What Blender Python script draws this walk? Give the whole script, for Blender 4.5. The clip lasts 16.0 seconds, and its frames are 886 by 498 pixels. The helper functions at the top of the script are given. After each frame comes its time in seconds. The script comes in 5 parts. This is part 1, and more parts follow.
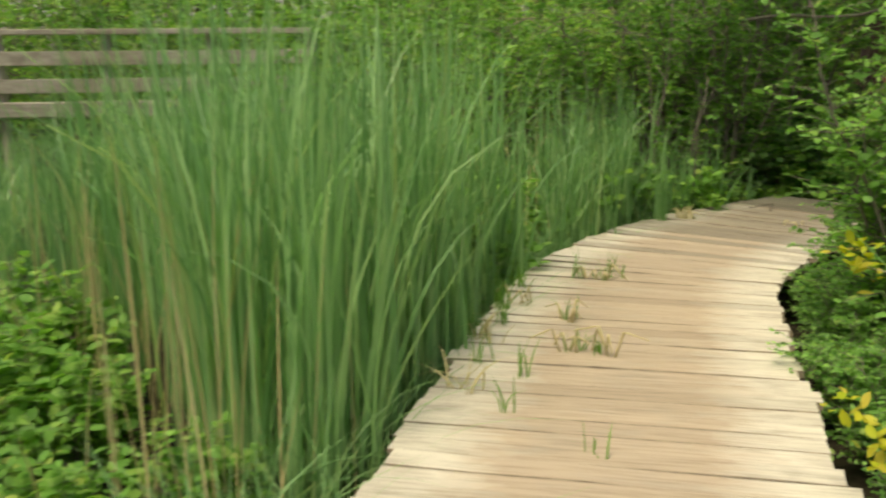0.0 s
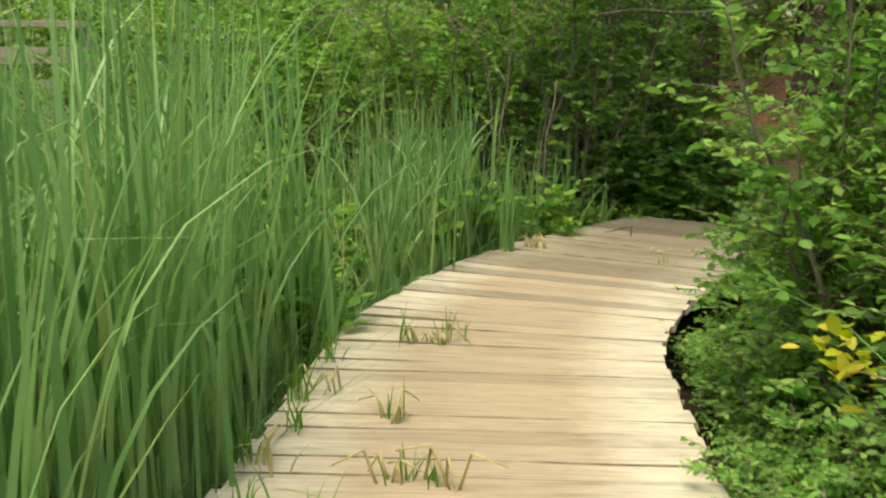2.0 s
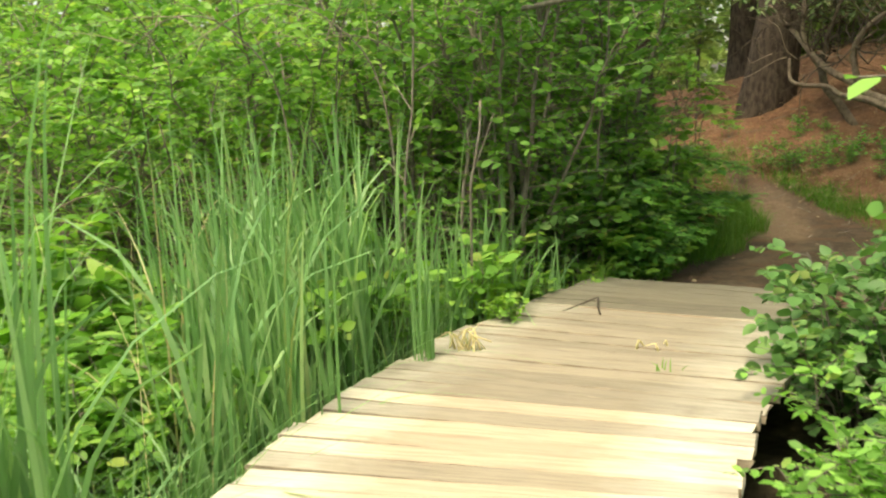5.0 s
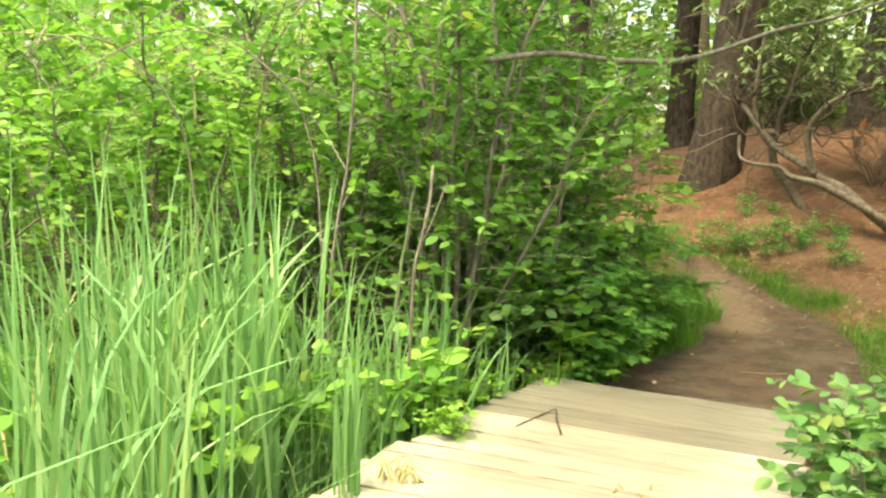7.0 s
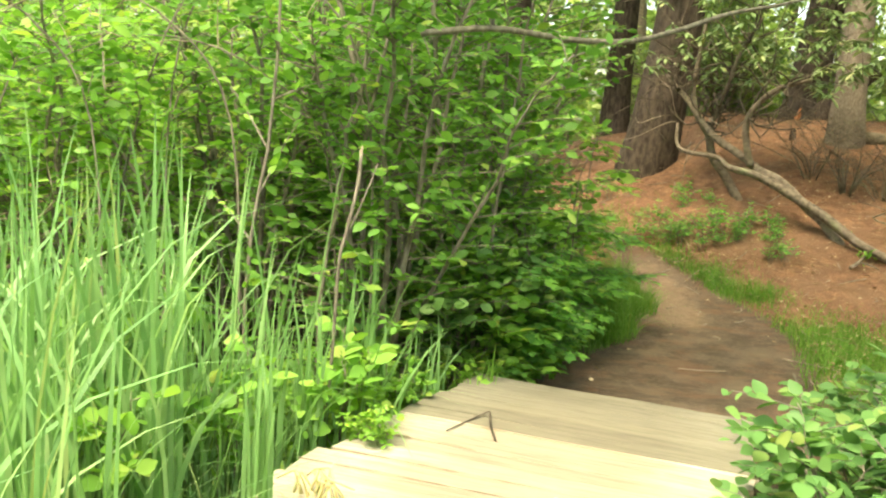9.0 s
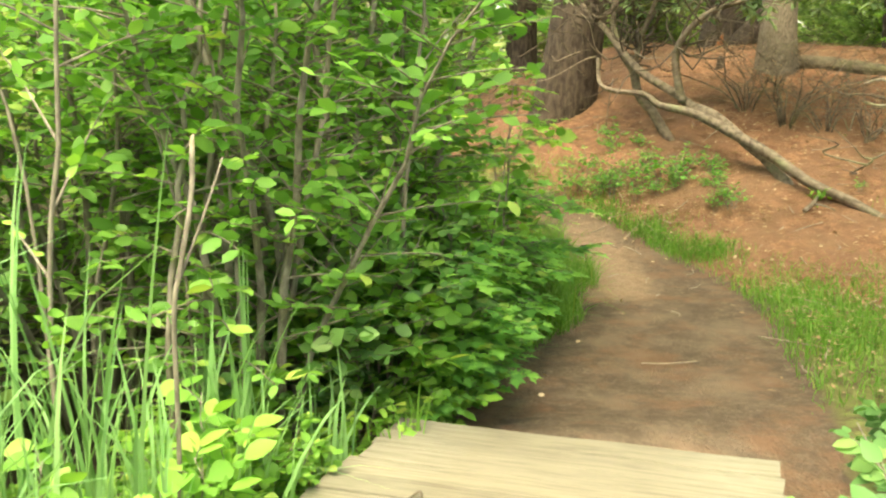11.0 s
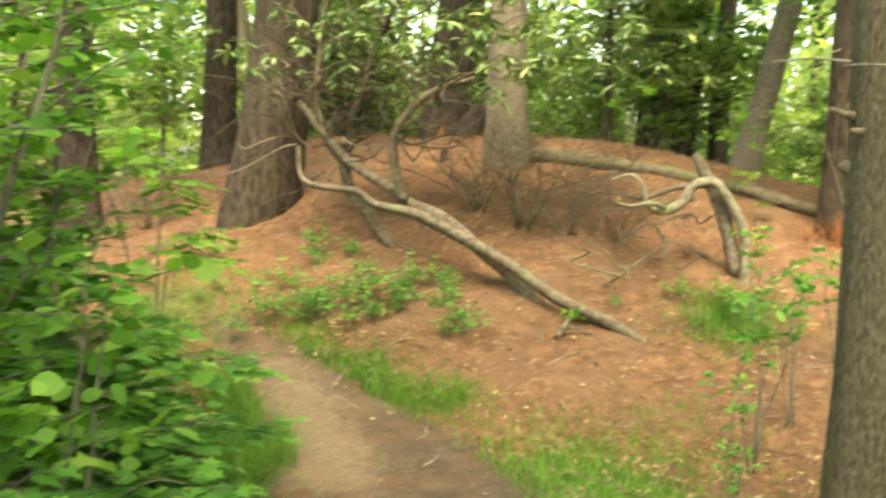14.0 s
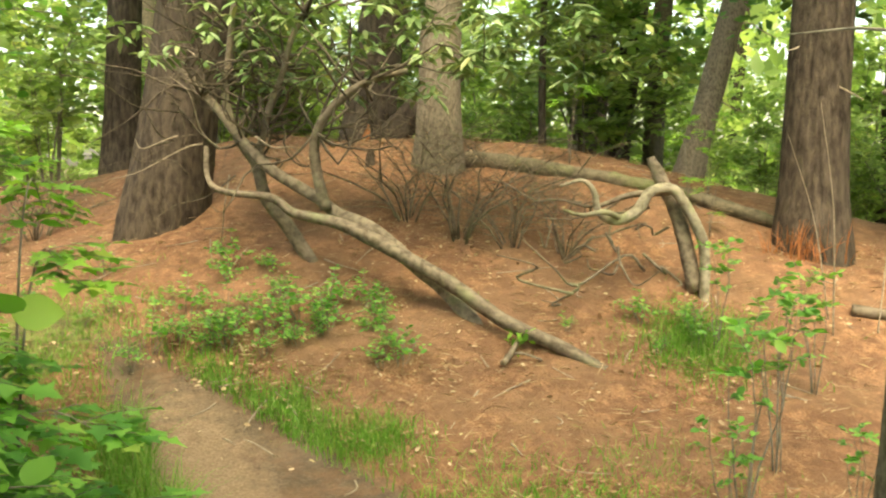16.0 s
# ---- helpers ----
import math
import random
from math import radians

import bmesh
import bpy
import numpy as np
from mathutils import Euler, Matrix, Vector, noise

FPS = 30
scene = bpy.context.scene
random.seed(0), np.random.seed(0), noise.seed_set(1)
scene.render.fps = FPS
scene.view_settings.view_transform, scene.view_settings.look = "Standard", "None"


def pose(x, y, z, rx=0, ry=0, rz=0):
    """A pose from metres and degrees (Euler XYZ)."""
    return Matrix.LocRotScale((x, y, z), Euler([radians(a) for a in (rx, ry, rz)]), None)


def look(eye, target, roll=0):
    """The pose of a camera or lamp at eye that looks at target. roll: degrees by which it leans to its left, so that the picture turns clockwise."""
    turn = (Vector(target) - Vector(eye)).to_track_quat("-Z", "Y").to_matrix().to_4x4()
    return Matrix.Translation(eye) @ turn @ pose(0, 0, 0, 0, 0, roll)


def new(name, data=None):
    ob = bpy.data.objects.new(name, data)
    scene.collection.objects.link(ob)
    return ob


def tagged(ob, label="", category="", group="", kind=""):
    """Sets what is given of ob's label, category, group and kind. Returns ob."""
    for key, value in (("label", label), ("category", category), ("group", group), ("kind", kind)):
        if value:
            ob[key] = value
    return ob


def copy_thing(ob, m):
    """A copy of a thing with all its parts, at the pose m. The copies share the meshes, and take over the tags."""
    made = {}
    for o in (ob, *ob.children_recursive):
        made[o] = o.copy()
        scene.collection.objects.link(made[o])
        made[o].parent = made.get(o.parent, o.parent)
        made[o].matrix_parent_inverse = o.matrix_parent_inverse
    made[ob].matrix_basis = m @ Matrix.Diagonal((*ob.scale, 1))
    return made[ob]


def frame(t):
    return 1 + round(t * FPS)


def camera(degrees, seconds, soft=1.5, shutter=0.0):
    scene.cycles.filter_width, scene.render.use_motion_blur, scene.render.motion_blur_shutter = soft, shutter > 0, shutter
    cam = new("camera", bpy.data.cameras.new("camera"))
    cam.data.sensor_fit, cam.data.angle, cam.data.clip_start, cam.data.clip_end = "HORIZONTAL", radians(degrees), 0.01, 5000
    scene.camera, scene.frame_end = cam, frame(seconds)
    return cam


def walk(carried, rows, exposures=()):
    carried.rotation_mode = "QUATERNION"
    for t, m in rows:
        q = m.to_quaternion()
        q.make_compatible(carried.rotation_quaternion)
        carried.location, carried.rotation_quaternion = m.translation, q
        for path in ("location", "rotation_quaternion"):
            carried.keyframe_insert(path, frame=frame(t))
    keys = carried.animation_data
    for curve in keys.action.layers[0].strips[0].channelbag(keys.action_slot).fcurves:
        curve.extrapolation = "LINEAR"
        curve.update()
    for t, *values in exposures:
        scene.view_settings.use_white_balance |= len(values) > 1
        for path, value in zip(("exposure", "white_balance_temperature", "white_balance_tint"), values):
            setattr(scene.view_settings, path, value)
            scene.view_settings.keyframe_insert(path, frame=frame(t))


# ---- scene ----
cam = camera(50.0, 16.0, soft=2.2, shutter=0.3)
PATH = [
    (0, (1.377, -1.851, 1.522), (0.648, -0.03, 1.133), -0.6),
    (0.5, (1.282, -1.34, 1.47), (0.861, 0.578, 1.087), -0.0),
    (1, (1.122, -0.928, 1.454), (0.957, 1.029, 1.075), 0.2),
    (1.5, (1.105, -0.528, 1.453), (0.913, 1.428, 1.084), 1.2),
    (2, (1.034, -0.134, 1.427), (0.623, 1.788, 1.056), -0.3),
    (2.5, (0.968, 0.317, 1.425), (0.868, 2.28, 1.056), -1.1),
    (3, (0.958, 0.727, 1.408), (0.96, 2.693, 1.039), 1.3),
    (3.2, (0.904, 0.934, 1.39), (0.787, 2.893, 1.008), 1.0),
    (5.3, (0.728, 2.748, 1.38), (0.477, 4.708, 1.073), -3.1),
    (5.5, (0.733, 2.956, 1.388), (0.543, 4.925, 1.092), -3.8),
    (6, (0.619, 3.267, 1.402), (0.507, 5.244, 1.121), -1.0),
    (6.5, (0.468, 3.495, 1.45), (0.36, 5.47, 1.158), -1.7),
    (7, (0.492, 3.51, 1.461), (0.419, 5.495, 1.231), 1.2),
    (7.5, (0.499, 3.529, 1.461), (0.493, 5.517, 1.241), 3.6),
    (8, (0.497, 3.549, 1.451), (0.543, 5.535, 1.225), 3.5),
    (8.2, (0.5, 3.566, 1.446), (0.558, 5.552, 1.213), 3.4),
    (10.3, (0.469, 4.818, 1.478), (0.625, 6.778, 1.113), 0.6),
    (10.5, (0.472, 4.936, 1.461), (0.695, 6.887, 1.081), 0.9),
    (11, (0.601, 5.378, 1.507), (0.864, 7.325, 1.132), -0.6),
    (11.5, (0.635, 5.763, 1.498), (0.918, 7.703, 1.101), 0.5),
    (12, (0.727, 6.177, 1.492), (1.118, 8.095, 1.084), -0.3),
    (12.5, (0.963, 6.597, 1.501), (1.431, 8.51, 1.152), -0.4),
    (13, (1.108, 7.003, 1.522), (1.698, 8.889, 1.217), -0.6),
    (13.5, (1.292, 7.301, 1.459), (1.946, 9.178, 1.236), -0.8),
    (14, (1.468, 7.574, 1.457), (2.286, 9.39, 1.274), 0.1),
    (14.5, (1.614, 7.891, 1.411), (2.799, 9.494, 1.241), 1.0),
    (15, (1.753, 8.07, 1.391), (2.974, 9.646, 1.228), -0.9),
    (15.5, (1.836, 8.238, 1.393), (2.862, 9.946, 1.225), 0.9),
    (16, (1.785, 8.449, 1.419), (2.755, 10.19, 1.254), 0.4),
]
walk(cam, [(t, look(eye, target, roll)) for t, eye, target, roll in PATH], [(0, 0.55, 8300, 6), (1.5, 0.65, 8300, 6), (3.2, 0.95, 8300, 6), (5.3, 1.6, 8500, 4), (7.0, 2.3, 8700, 3), (8.2, 2.36, 8900, 2), (10.3, 2.5, 9000, 1), (12, 2.86, 9100, 1), (13, 2.82, 9200, 1), (14, 2.66, 9300, 0), (16, 2.5, 9400, 0)])

# ---- world and light ----
scene.world = bpy.data.worlds.new("sky")
scene.world.use_nodes = True
wn = scene.world.node_tree
sky = wn.nodes.new("ShaderNodeTexSky")
sky.sky_type, sky.sun_disc = "NISHITA", False
sky.sun_elevation, sky.sun_rotation = radians(65), radians(205)
sky.dust_density, sky.air_density = 4.0, 1.0
wn.links.new(sky.outputs[0], wn.nodes["Background"].inputs[0])
wn.nodes["Background"].inputs[1].default_value = 0.15
sun = new("sun", bpy.data.lights.new("sun", "SUN"))
sun.data.energy, sun.data.angle, sun.data.color = 1.6, radians(26), (1.0, 0.95, 0.86)
sun.matrix_world = look((-5.36, -11.49, 27.19), (0, 0, 0))

rng = np.random.default_rng(7)


# ---- shape of the land ----
def smooth(t):
    t = np.clip(t, 0, 1)
    return t * t * (3 - 2 * t)


def height(x, y):
    """Height of the ground: marsh, trail and a rising mound of pine needles."""
    x, y = np.asarray(x, float), np.asarray(y, float)
    dx, dy = x - 1.785, y - 8.449
    d, s = dx * 0.487 + dy * 0.873, dx * 0.873 - dy * 0.487
    side = 0.25 + 0.75 * np.exp(-(((s + 0.2) / np.where(s < -0.2, 3.6, 5.2)) ** 2))
    mound = smooth((d - 4.4) / 6.6) * 2.0 * side * (1 - 0.45 * smooth((d - 12) / 7))
    firm = smooth((y - 8.2) / 1.2) * smooth((x + 1.0) / 1.5)
    step = 0.1 * np.exp(-(((x - 1.75) / 0.7) ** 2 + ((y - 9.2) / 0.5) ** 2))
    back = 0.85 * smooth((d - 9.6) / 4.5) * smooth((-s - 0.5) / 2.5)
    return -0.38 + 0.16 * firm + mound + step + back


def h1(x, y):
    return float(height(x, y))


TRAIL = [(1.7, 8.7, 0.95), (2.2, 9.9, 0.98), (2.85, 11.1, 0.8), (3.25, 12.2, 0.7), (3.3, 13.2, 0.52), (3.15, 14.4, 0.34), (2.8, 16.0, -0.05), (2.0, 18.5, -0.45), (0.6, 21.5, -0.5)]


def curve(points, n):
    """A smooth line through points, resampled to n rows."""
    p = np.array(points, float)
    q = np.vstack([2 * p[0] - p[1], p, 2 * p[-1] - p[-2]])
    t = np.linspace(0, len(p) - 1 - 1e-6, n)
    i = t.astype(int)
    f = (t - i)[:, None]
    a, b, c, e = q[i], q[i + 1], q[i + 2], q[i + 3]
    return 0.5 * (2 * b + (c - a) * f + (2 * a - 5 * b + 4 * c - e) * f**2 + (3 * b - a - 3 * c + e) * f**3)


trail = curve(TRAIL, 90)


def off_trail(x, y):
    """Metres outside the edge of the trail; negative on it."""
    x, y = np.asarray(x, float), np.asarray(y, float)
    best = np.full(np.broadcast(x, y).shape, 99.0)
    for px, py, w in trail:
        best = np.minimum(best, np.hypot(x - px, y - py) - w)
    return best


# ---- mesh helpers ----
def mesh_from(name, verts, faces, mat, smooth_faces=False, flat=False):
    """A mesh from arrays; every face has the same number of corners."""
    me = bpy.data.meshes.new(name)
    verts, faces = np.asarray(verts, np.float32), np.asarray(faces, np.int32)
    k = faces.shape[1]
    me.vertices.add(len(verts))
    me.vertices.foreach_set("co", verts.ravel())
    me.loops.add(faces.size)
    me.loops.foreach_set("vertex_index", faces.ravel())
    me.polygons.add(len(faces))
    me.polygons.foreach_set("loop_start", np.arange(0, faces.size, k, dtype=np.int32))
    me.update(calc_edges=True)
    me.validate()
    if smooth_faces:
        me.polygons.foreach_set("use_smooth", np.ones(len(me.polygons), bool))
    if flat:
        me.shade_flat()
    me.materials.append(mat)
    return me


def part(name, me, parent=None, label=""):
    ob = new(name, me)
    if parent is not None:
        ob.parent = parent
    return tagged(ob, label) if label else ob


def tube_data(points, radii, sides=8, rough=0.0, seed=0, close=True):
    """A tapered tube along points, with ridges of depth rough."""
    p, r = np.asarray(points, float), np.asarray(radii, float)
    tan = np.gradient(p, axis=0)
    tan /= np.linalg.norm(tan, axis=1)[:, None] + 1e-9
    ref = np.where(np.abs(tan[:, 2:3]) > 0.9, np.array([[1.0, 0, 0]]), np.array([[0, 0, 1.0]]))
    ref = np.tile(ref[0], (len(p), 1))
    u = np.cross(ref, tan)
    u /= np.linalg.norm(u, axis=1)[:, None] + 1e-9
    v = np.cross(tan, u)
    a = np.linspace(0, 2 * np.pi, sides, endpoint=False)
    own = np.random.default_rng(seed)
    ridge = 1 + rough * (own.random((1, sides)) - 0.5) * 2 + rough * 0.8 * (own.random((len(p), sides)) - 0.5)
    ring = (np.cos(a)[None, :, None] * u[:, None] + np.sin(a)[None, :, None] * v[:, None]) * (r[:, None] * ridge)[..., None]
    verts = (p[:, None] + ring).reshape(-1, 3)
    i, j = np.meshgrid(np.arange(len(p) - 1), np.arange(sides), indexing="ij")
    k = (j + 1) % sides
    faces = np.stack([i * sides + j, i * sides + k, (i + 1) * sides + k, (i + 1) * sides + j], -1).reshape(-1, 4)
    if close and sides % 2 == 0:
        lid = np.array([(0, q, q + 1, q + 2) for q in range(1, sides - 2, 2)])
        faces = np.vstack([faces, lid[:, ::-1], lid + (len(p) - 1) * sides])
    return verts, faces


def join(datas):
    verts, faces, n = [], [], 0
    for v, f in datas:
        verts.append(v)
        faces.append(np.asarray(f) + n)
        n += len(v)
    return np.vstack(verts), np.vstack(faces)


# leaf outlines: x along the leaf, y across, folded a little on the midrib; triangles
OVAL = (np.array([(0, 0, 0), (0.28, 0.24, 0.05), (0.68, 0.25, 0.04), (1, 0, -0.08), (0.68, -0.25, 0.04), (0.28, -0.24, 0.05), (0.35, 0, 0), (0.7, 0, -0.01)]),
        np.array([(0, 6, 1), (1, 6, 7), (1, 7, 2), (2, 7, 3), (0, 5, 6), (5, 7, 6), (5, 4, 7), (4, 3, 7)]))


def broad_leaf():
    """A broad oval leaf with a short tip, folded on its midrib."""
    xs, ws = (0, 0.12, 0.3, 0.5, 0.7, 0.88, 1), (0, 0.2, 0.33, 0.36, 0.28, 0.13, 0)
    verts = [(x, 0, -0.07 * x * x) for x in xs]
    verts += [(x, w * side, 0.2 * w - 0.07 * x * x) for side in (1, -1) for x, w in zip(xs[1:6], ws[1:6])]
    tris = []
    for side in (0, 1):
        rim = [0] + [7 + 5 * side + q for q in range(5)] + [6]
        for q in range(6):
            for tri in ((q, q + 1, rim[q + 1]), (q, rim[q + 1], rim[q])):
                if len(set(tri)) == 3:
                    tris.append(tri[::-1] if side else tri)
    return np.array(verts, float), np.array(tris)


ROUND = broad_leaf()
LANCE = (OVAL[0] * np.array([1, 0.5, 1]), OVAL[1])
LOBED = (np.array([(0, 0, 0), (0.1, 0.32, 0.03), (0.32, 0.2, 0.0), (0.5, 0.52, 0.05), (0.62, 0.2, 0), (1, 0, -0.1), (0.62, -0.2, 0), (0.5, -0.52, 0.05), (0.32, -0.2, 0), (0.1, -0.32, 0.03)]),
         np.array([(0, 2, 1), (0, 4, 2), (2, 4, 3), (0, 5, 4), (0, 6, 5), (0, 8, 6), (8, 7, 6), (0, 9, 8)]))
SIMPLE = (np.array([(0, 0, 0), (0.5, 0.3, 0.06), (1, 0, -0.05), (0.5, -0.3, 0.06)]), np.array([(0, 2, 1), (0, 3, 2)]))


def leaves(shape, pos, along, up, size):
    """Leaf blades at pos, pointing along, with their upper side towards up."""
    v, f = shape
    a = along / (np.linalg.norm(along, axis=1)[:, None] + 1e-9)
    b = np.cross(up, a)
    b /= np.linalg.norm(b, axis=1)[:, None] + 1e-9
    c = np.cross(a, b)
    out = pos[:, None] + (v[None, :, 0:1] * a[:, None] + v[None, :, 1:2] * b[:, None] + v[None, :, 2:3] * c[:, None]) * size[:, None, None]
    idx = (np.arange(len(pos)) * len(v))[:, None, None] + f[None]
    return out.reshape(-1, 3), idx.reshape(-1, f.shape[1])


def blades(base, tall, lean, width, own, segs=6, bend=0.35):
    """Ribbon blades of grass or reed, tapered, arching over."""
    n = len(base)
    ang = own.random(n) * 2 * np.pi
    out = np.stack([np.cos(ang), np.sin(ang), np.zeros(n)], 1)
    turn = ang + np.pi / 2 + own.normal(0, 0.7, n)
    side = np.stack([np.cos(turn), np.sin(turn), np.zeros(n)], 1)
    droop = bend * own.random(n) ** 3
    rows = []
    for k in range(segs + 1):
        t = k / segs
        w = width * (1 - t**2.2) * (0.55 + 0.9 * min(t * 3, 1) * 0.5) + 0.0006
        mid = base + out * ((lean * t**1.6 + droop * t**4 * 0.9) * tall)[:, None] + np.array([0, 0, 1.0]) * ((t - droop * t**4 * 0.6 - 0.25 * lean * t * t) * tall)[:, None]
        rows += [mid - side * (w / 2)[:, None], mid + side * (w / 2)[:, None]]
    v = np.stack(rows, 1)
    k = np.arange(segs) * 2
    f = np.stack([k, k + 1, k + 3, k + 2], 1)
    idx = (np.arange(n) * 2 * (segs + 1))[:, None, None] + f[None]
    return v.reshape(-1, 3), idx.reshape(-1, 4)


# ---- materials ----
def nodes_of(name):
    m = bpy.data.materials.new(name)
    m.use_nodes = True
    t = m.node_tree
    return m, t, t.nodes["Principled BSDF"], t.nodes["Material Output"]


def node(t, kind, **inputs):
    n = t.nodes.new(kind)
    for k, v in inputs.items():
        n.inputs[k.replace("_", " ")].default_value = v
    return n


def ramp(t, source, stops):
    r = t.nodes.new("ShaderNodeValToRGB")
    while len(r.color_ramp.elements) < len(stops):
        r.color_ramp.elements.new(0.5)
    for e, (p, c) in zip(r.color_ramp.elements, stops):
        e.position, e.color = p, (*c, 1)
    t.links.new(source, r.inputs[0])
    return r.outputs[0]


def mixed(t, fac, a, b, how="MIX"):
    m = t.nodes.new("ShaderNodeMix")
    m.data_type, m.blend_type = "RGBA", how
    for sock, val in ((m.inputs[0], fac), (m.inputs[6], a), (m.inputs[7], b)):
        if isinstance(val, bpy.types.NodeSocket):
            t.links.new(val, sock)
        elif isinstance(val, (int, float)):
            sock.default_value = val
        else:
            sock.default_value = (*val, 1)
    return m.outputs[2]


def noise_of(t, scale, detail=4.0, stretch=(1, 1, 1), rough=0.6, coord="Object"):
    c = t.nodes.new("ShaderNodeTexCoord")
    m = node(t, "ShaderNodeMapping")
    m.inputs["Scale"].default_value = stretch
    n = node(t, "ShaderNodeTexNoise", Scale=scale, Detail=detail, Roughness=rough)
    t.links.new(c.outputs[coord], m.inputs[0])
    t.links.new(m.outputs[0], n.inputs["Vector"])
    return n.outputs[0]


def bumped(t, bsdf, source, strength, distance):
    b = node(t, "ShaderNodeBump", Strength=strength, Distance=distance)
    t.links.new(source, b.inputs["Height"])
    t.links.new(b.outputs[0], bsdf.inputs["Normal"])


def leaf_material(name, dark, mid, light, glow=0.35, rough=0.5):
    """Thin green leaf: each blade its own green, light passing through it."""
    m, t, bsdf, out = nodes_of(name)
    g = t.nodes.new("ShaderNodeNewGeometry")
    col = ramp(t, g.outputs["Random Per Island"], [(0.0, dark), (0.55, mid), (0.93, light), (1.0, tuple(0.5 * a + 0.5 * b for a, b in zip(light, (0.42, 0.36, 0.1))))])
    n = noise_of(t, 1.3, 2.0)
    col = mixed(t, n, col, mixed(t, 0.25, col, dark), "MIX")
    t.links.new(col, bsdf.inputs["Base Color"])
    bsdf.inputs["Roughness"].default_value = rough
    bsdf.inputs["Specular IOR Level"].default_value = 0.35
    tr = node(t, "ShaderNodeBsdfTranslucent")
    t.links.new(mixed(t, 1.0, col, (0.95, 1.0, 0.62), "MULTIPLY"), tr.inputs[0])
    mx = node(t, "ShaderNodeMixShader")
    mx.inputs[0].default_value = glow
    t.links.new(bsdf.outputs[0], mx.inputs[1])
    t.links.new(tr.outputs[0], mx.inputs[2])
    t.links.new(mx.outputs[0], out.inputs[0])
    return m


def bark_material(name, dark, light, scale=9.0, stretch=(1, 1, 0.16), depth=0.03, moss=None):
    m, t, bsdf, out = nodes_of(name)
    n1 = noise_of(t, scale, 6.0, stretch)
    n2 = noise_of(t, scale * 0.25, 3.0)
    col = ramp(t, n1, [(0.34, dark), (0.62, light)])
    col = mixed(t, n2, col, mixed(t, 0.5, col, dark))
    if moss:
        n3 = noise_of(t, 2.2, 5.0)
        col = mixed(t, ramp(t, n3, [(0.52, (0, 0, 0)), (0.68, (0.8, 0.8, 0.8))]), col, moss)
    t.links.new(col, bsdf.inputs["Base Color"])
    bsdf.inputs["Roughness"].default_value = 0.92
    bsdf.inputs["Specular IOR Level"].default_value = 0.2
    bumped(t, bsdf, n1, 0.9, depth)
    return m


LEAF_ALDER = leaf_material("alder_leaf", (0.081, 0.211, 0.044), (0.15, 0.36, 0.069), (0.27, 0.53, 0.117), 0.5)
LEAF_SHRUB = leaf_material("shrub_leaf", (0.114, 0.270, 0.059), (0.199, 0.449, 0.1), (0.359, 0.666, 0.17), 0.52)
LEAF_BRIGHT = leaf_material("bright_leaf", (0.112, 0.275, 0.051), (0.2, 0.445, 0.084), (0.345, 0.59, 0.133), 0.52)
LEAF_DARK = leaf_material("dark_leaf", (0.050, 0.138, 0.038), (0.099, 0.242, 0.062), (0.182, 0.381, 0.109), 0.35)
LEAF_VIB = leaf_material("viburnum_leaf", (0.078, 0.233, 0.055), (0.15, 0.385, 0.084), (0.27, 0.56, 0.121), 0.5)
LEAF_COOL = leaf_material("cool_broad_leaf", (0.07, 0.172, 0.056), (0.124, 0.28, 0.088), (0.21, 0.4, 0.13), 0.42)
LEAF_LIME = leaf_material("lime_leaf", (0.13, 0.31, 0.05), (0.21, 0.44, 0.07), (0.32, 0.56, 0.1), 0.45)
LEAF_YELLOW = leaf_material("yellowing_leaf", (0.36, 0.46, 0.035), (0.55, 0.58, 0.05), (0.66, 0.56, 0.09), 0.45)
LEAF_RHODO = leaf_material("leathery_leaf", (0.085, 0.155, 0.06), (0.165, 0.265, 0.1), (0.32, 0.41, 0.2), 0.2, 0.35)
LEAF_FAR = leaf_material("distant_leaf", (0.15, 0.245, 0.075), (0.29, 0.43, 0.15), (0.47, 0.59, 0.25), 0.6)
REED = leaf_material("reed_blade", (0.155, 0.335, 0.135), (0.25, 0.49, 0.205), (0.42, 0.66, 0.32), 0.5, 0.4)
REED_BRIGHT = leaf_material("fresh_reed_blade", (0.12, 0.27, 0.098), (0.205, 0.41, 0.155), (0.33, 0.535, 0.24), 0.42, 0.4)
STRAW = leaf_material("dry_straw", (0.42, 0.36, 0.18), (0.62, 0.55, 0.3), (0.74, 0.68, 0.42), 0.25, 0.6)
GRASS = leaf_material("grass_blade", (0.09, 0.22, 0.034), (0.15, 0.335, 0.056), (0.22, 0.42, 0.085), 0.42)
REDDISH = leaf_material("dead_red_needles", (0.25, 0.09, 0.04), (0.36, 0.14, 0.06), (0.45, 0.2, 0.09), 0.2, 0.8)
LITTER = leaf_material("fallen_leaf", (0.2, 0.12, 0.065), (0.34, 0.23, 0.13), (0.5, 0.39, 0.27), 0.1, 0.7)
PINE_BARK = bark_material("pine_bark", (0.03, 0.022, 0.017), (0.125, 0.097, 0.075), 19.0, (1, 1, 0.33), 0.06)
GREY_BARK = bark_material("grey_bark", (0.062, 0.052, 0.037), (0.215, 0.188, 0.14), 85.0, (1, 1, 0.3), 0.03)
STEM_BARK = bark_material("stem_bark", (0.1, 0.09, 0.073), (0.27, 0.248, 0.205), 30.0, (1, 1, 0.4), 0.004)
LIMB_BARK = bark_material("limb_bark", (0.08, 0.062, 0.046), (0.25, 0.205, 0.155), 18.0, (1, 1, 1), 0.008, (0.2, 0.21, 0.12))
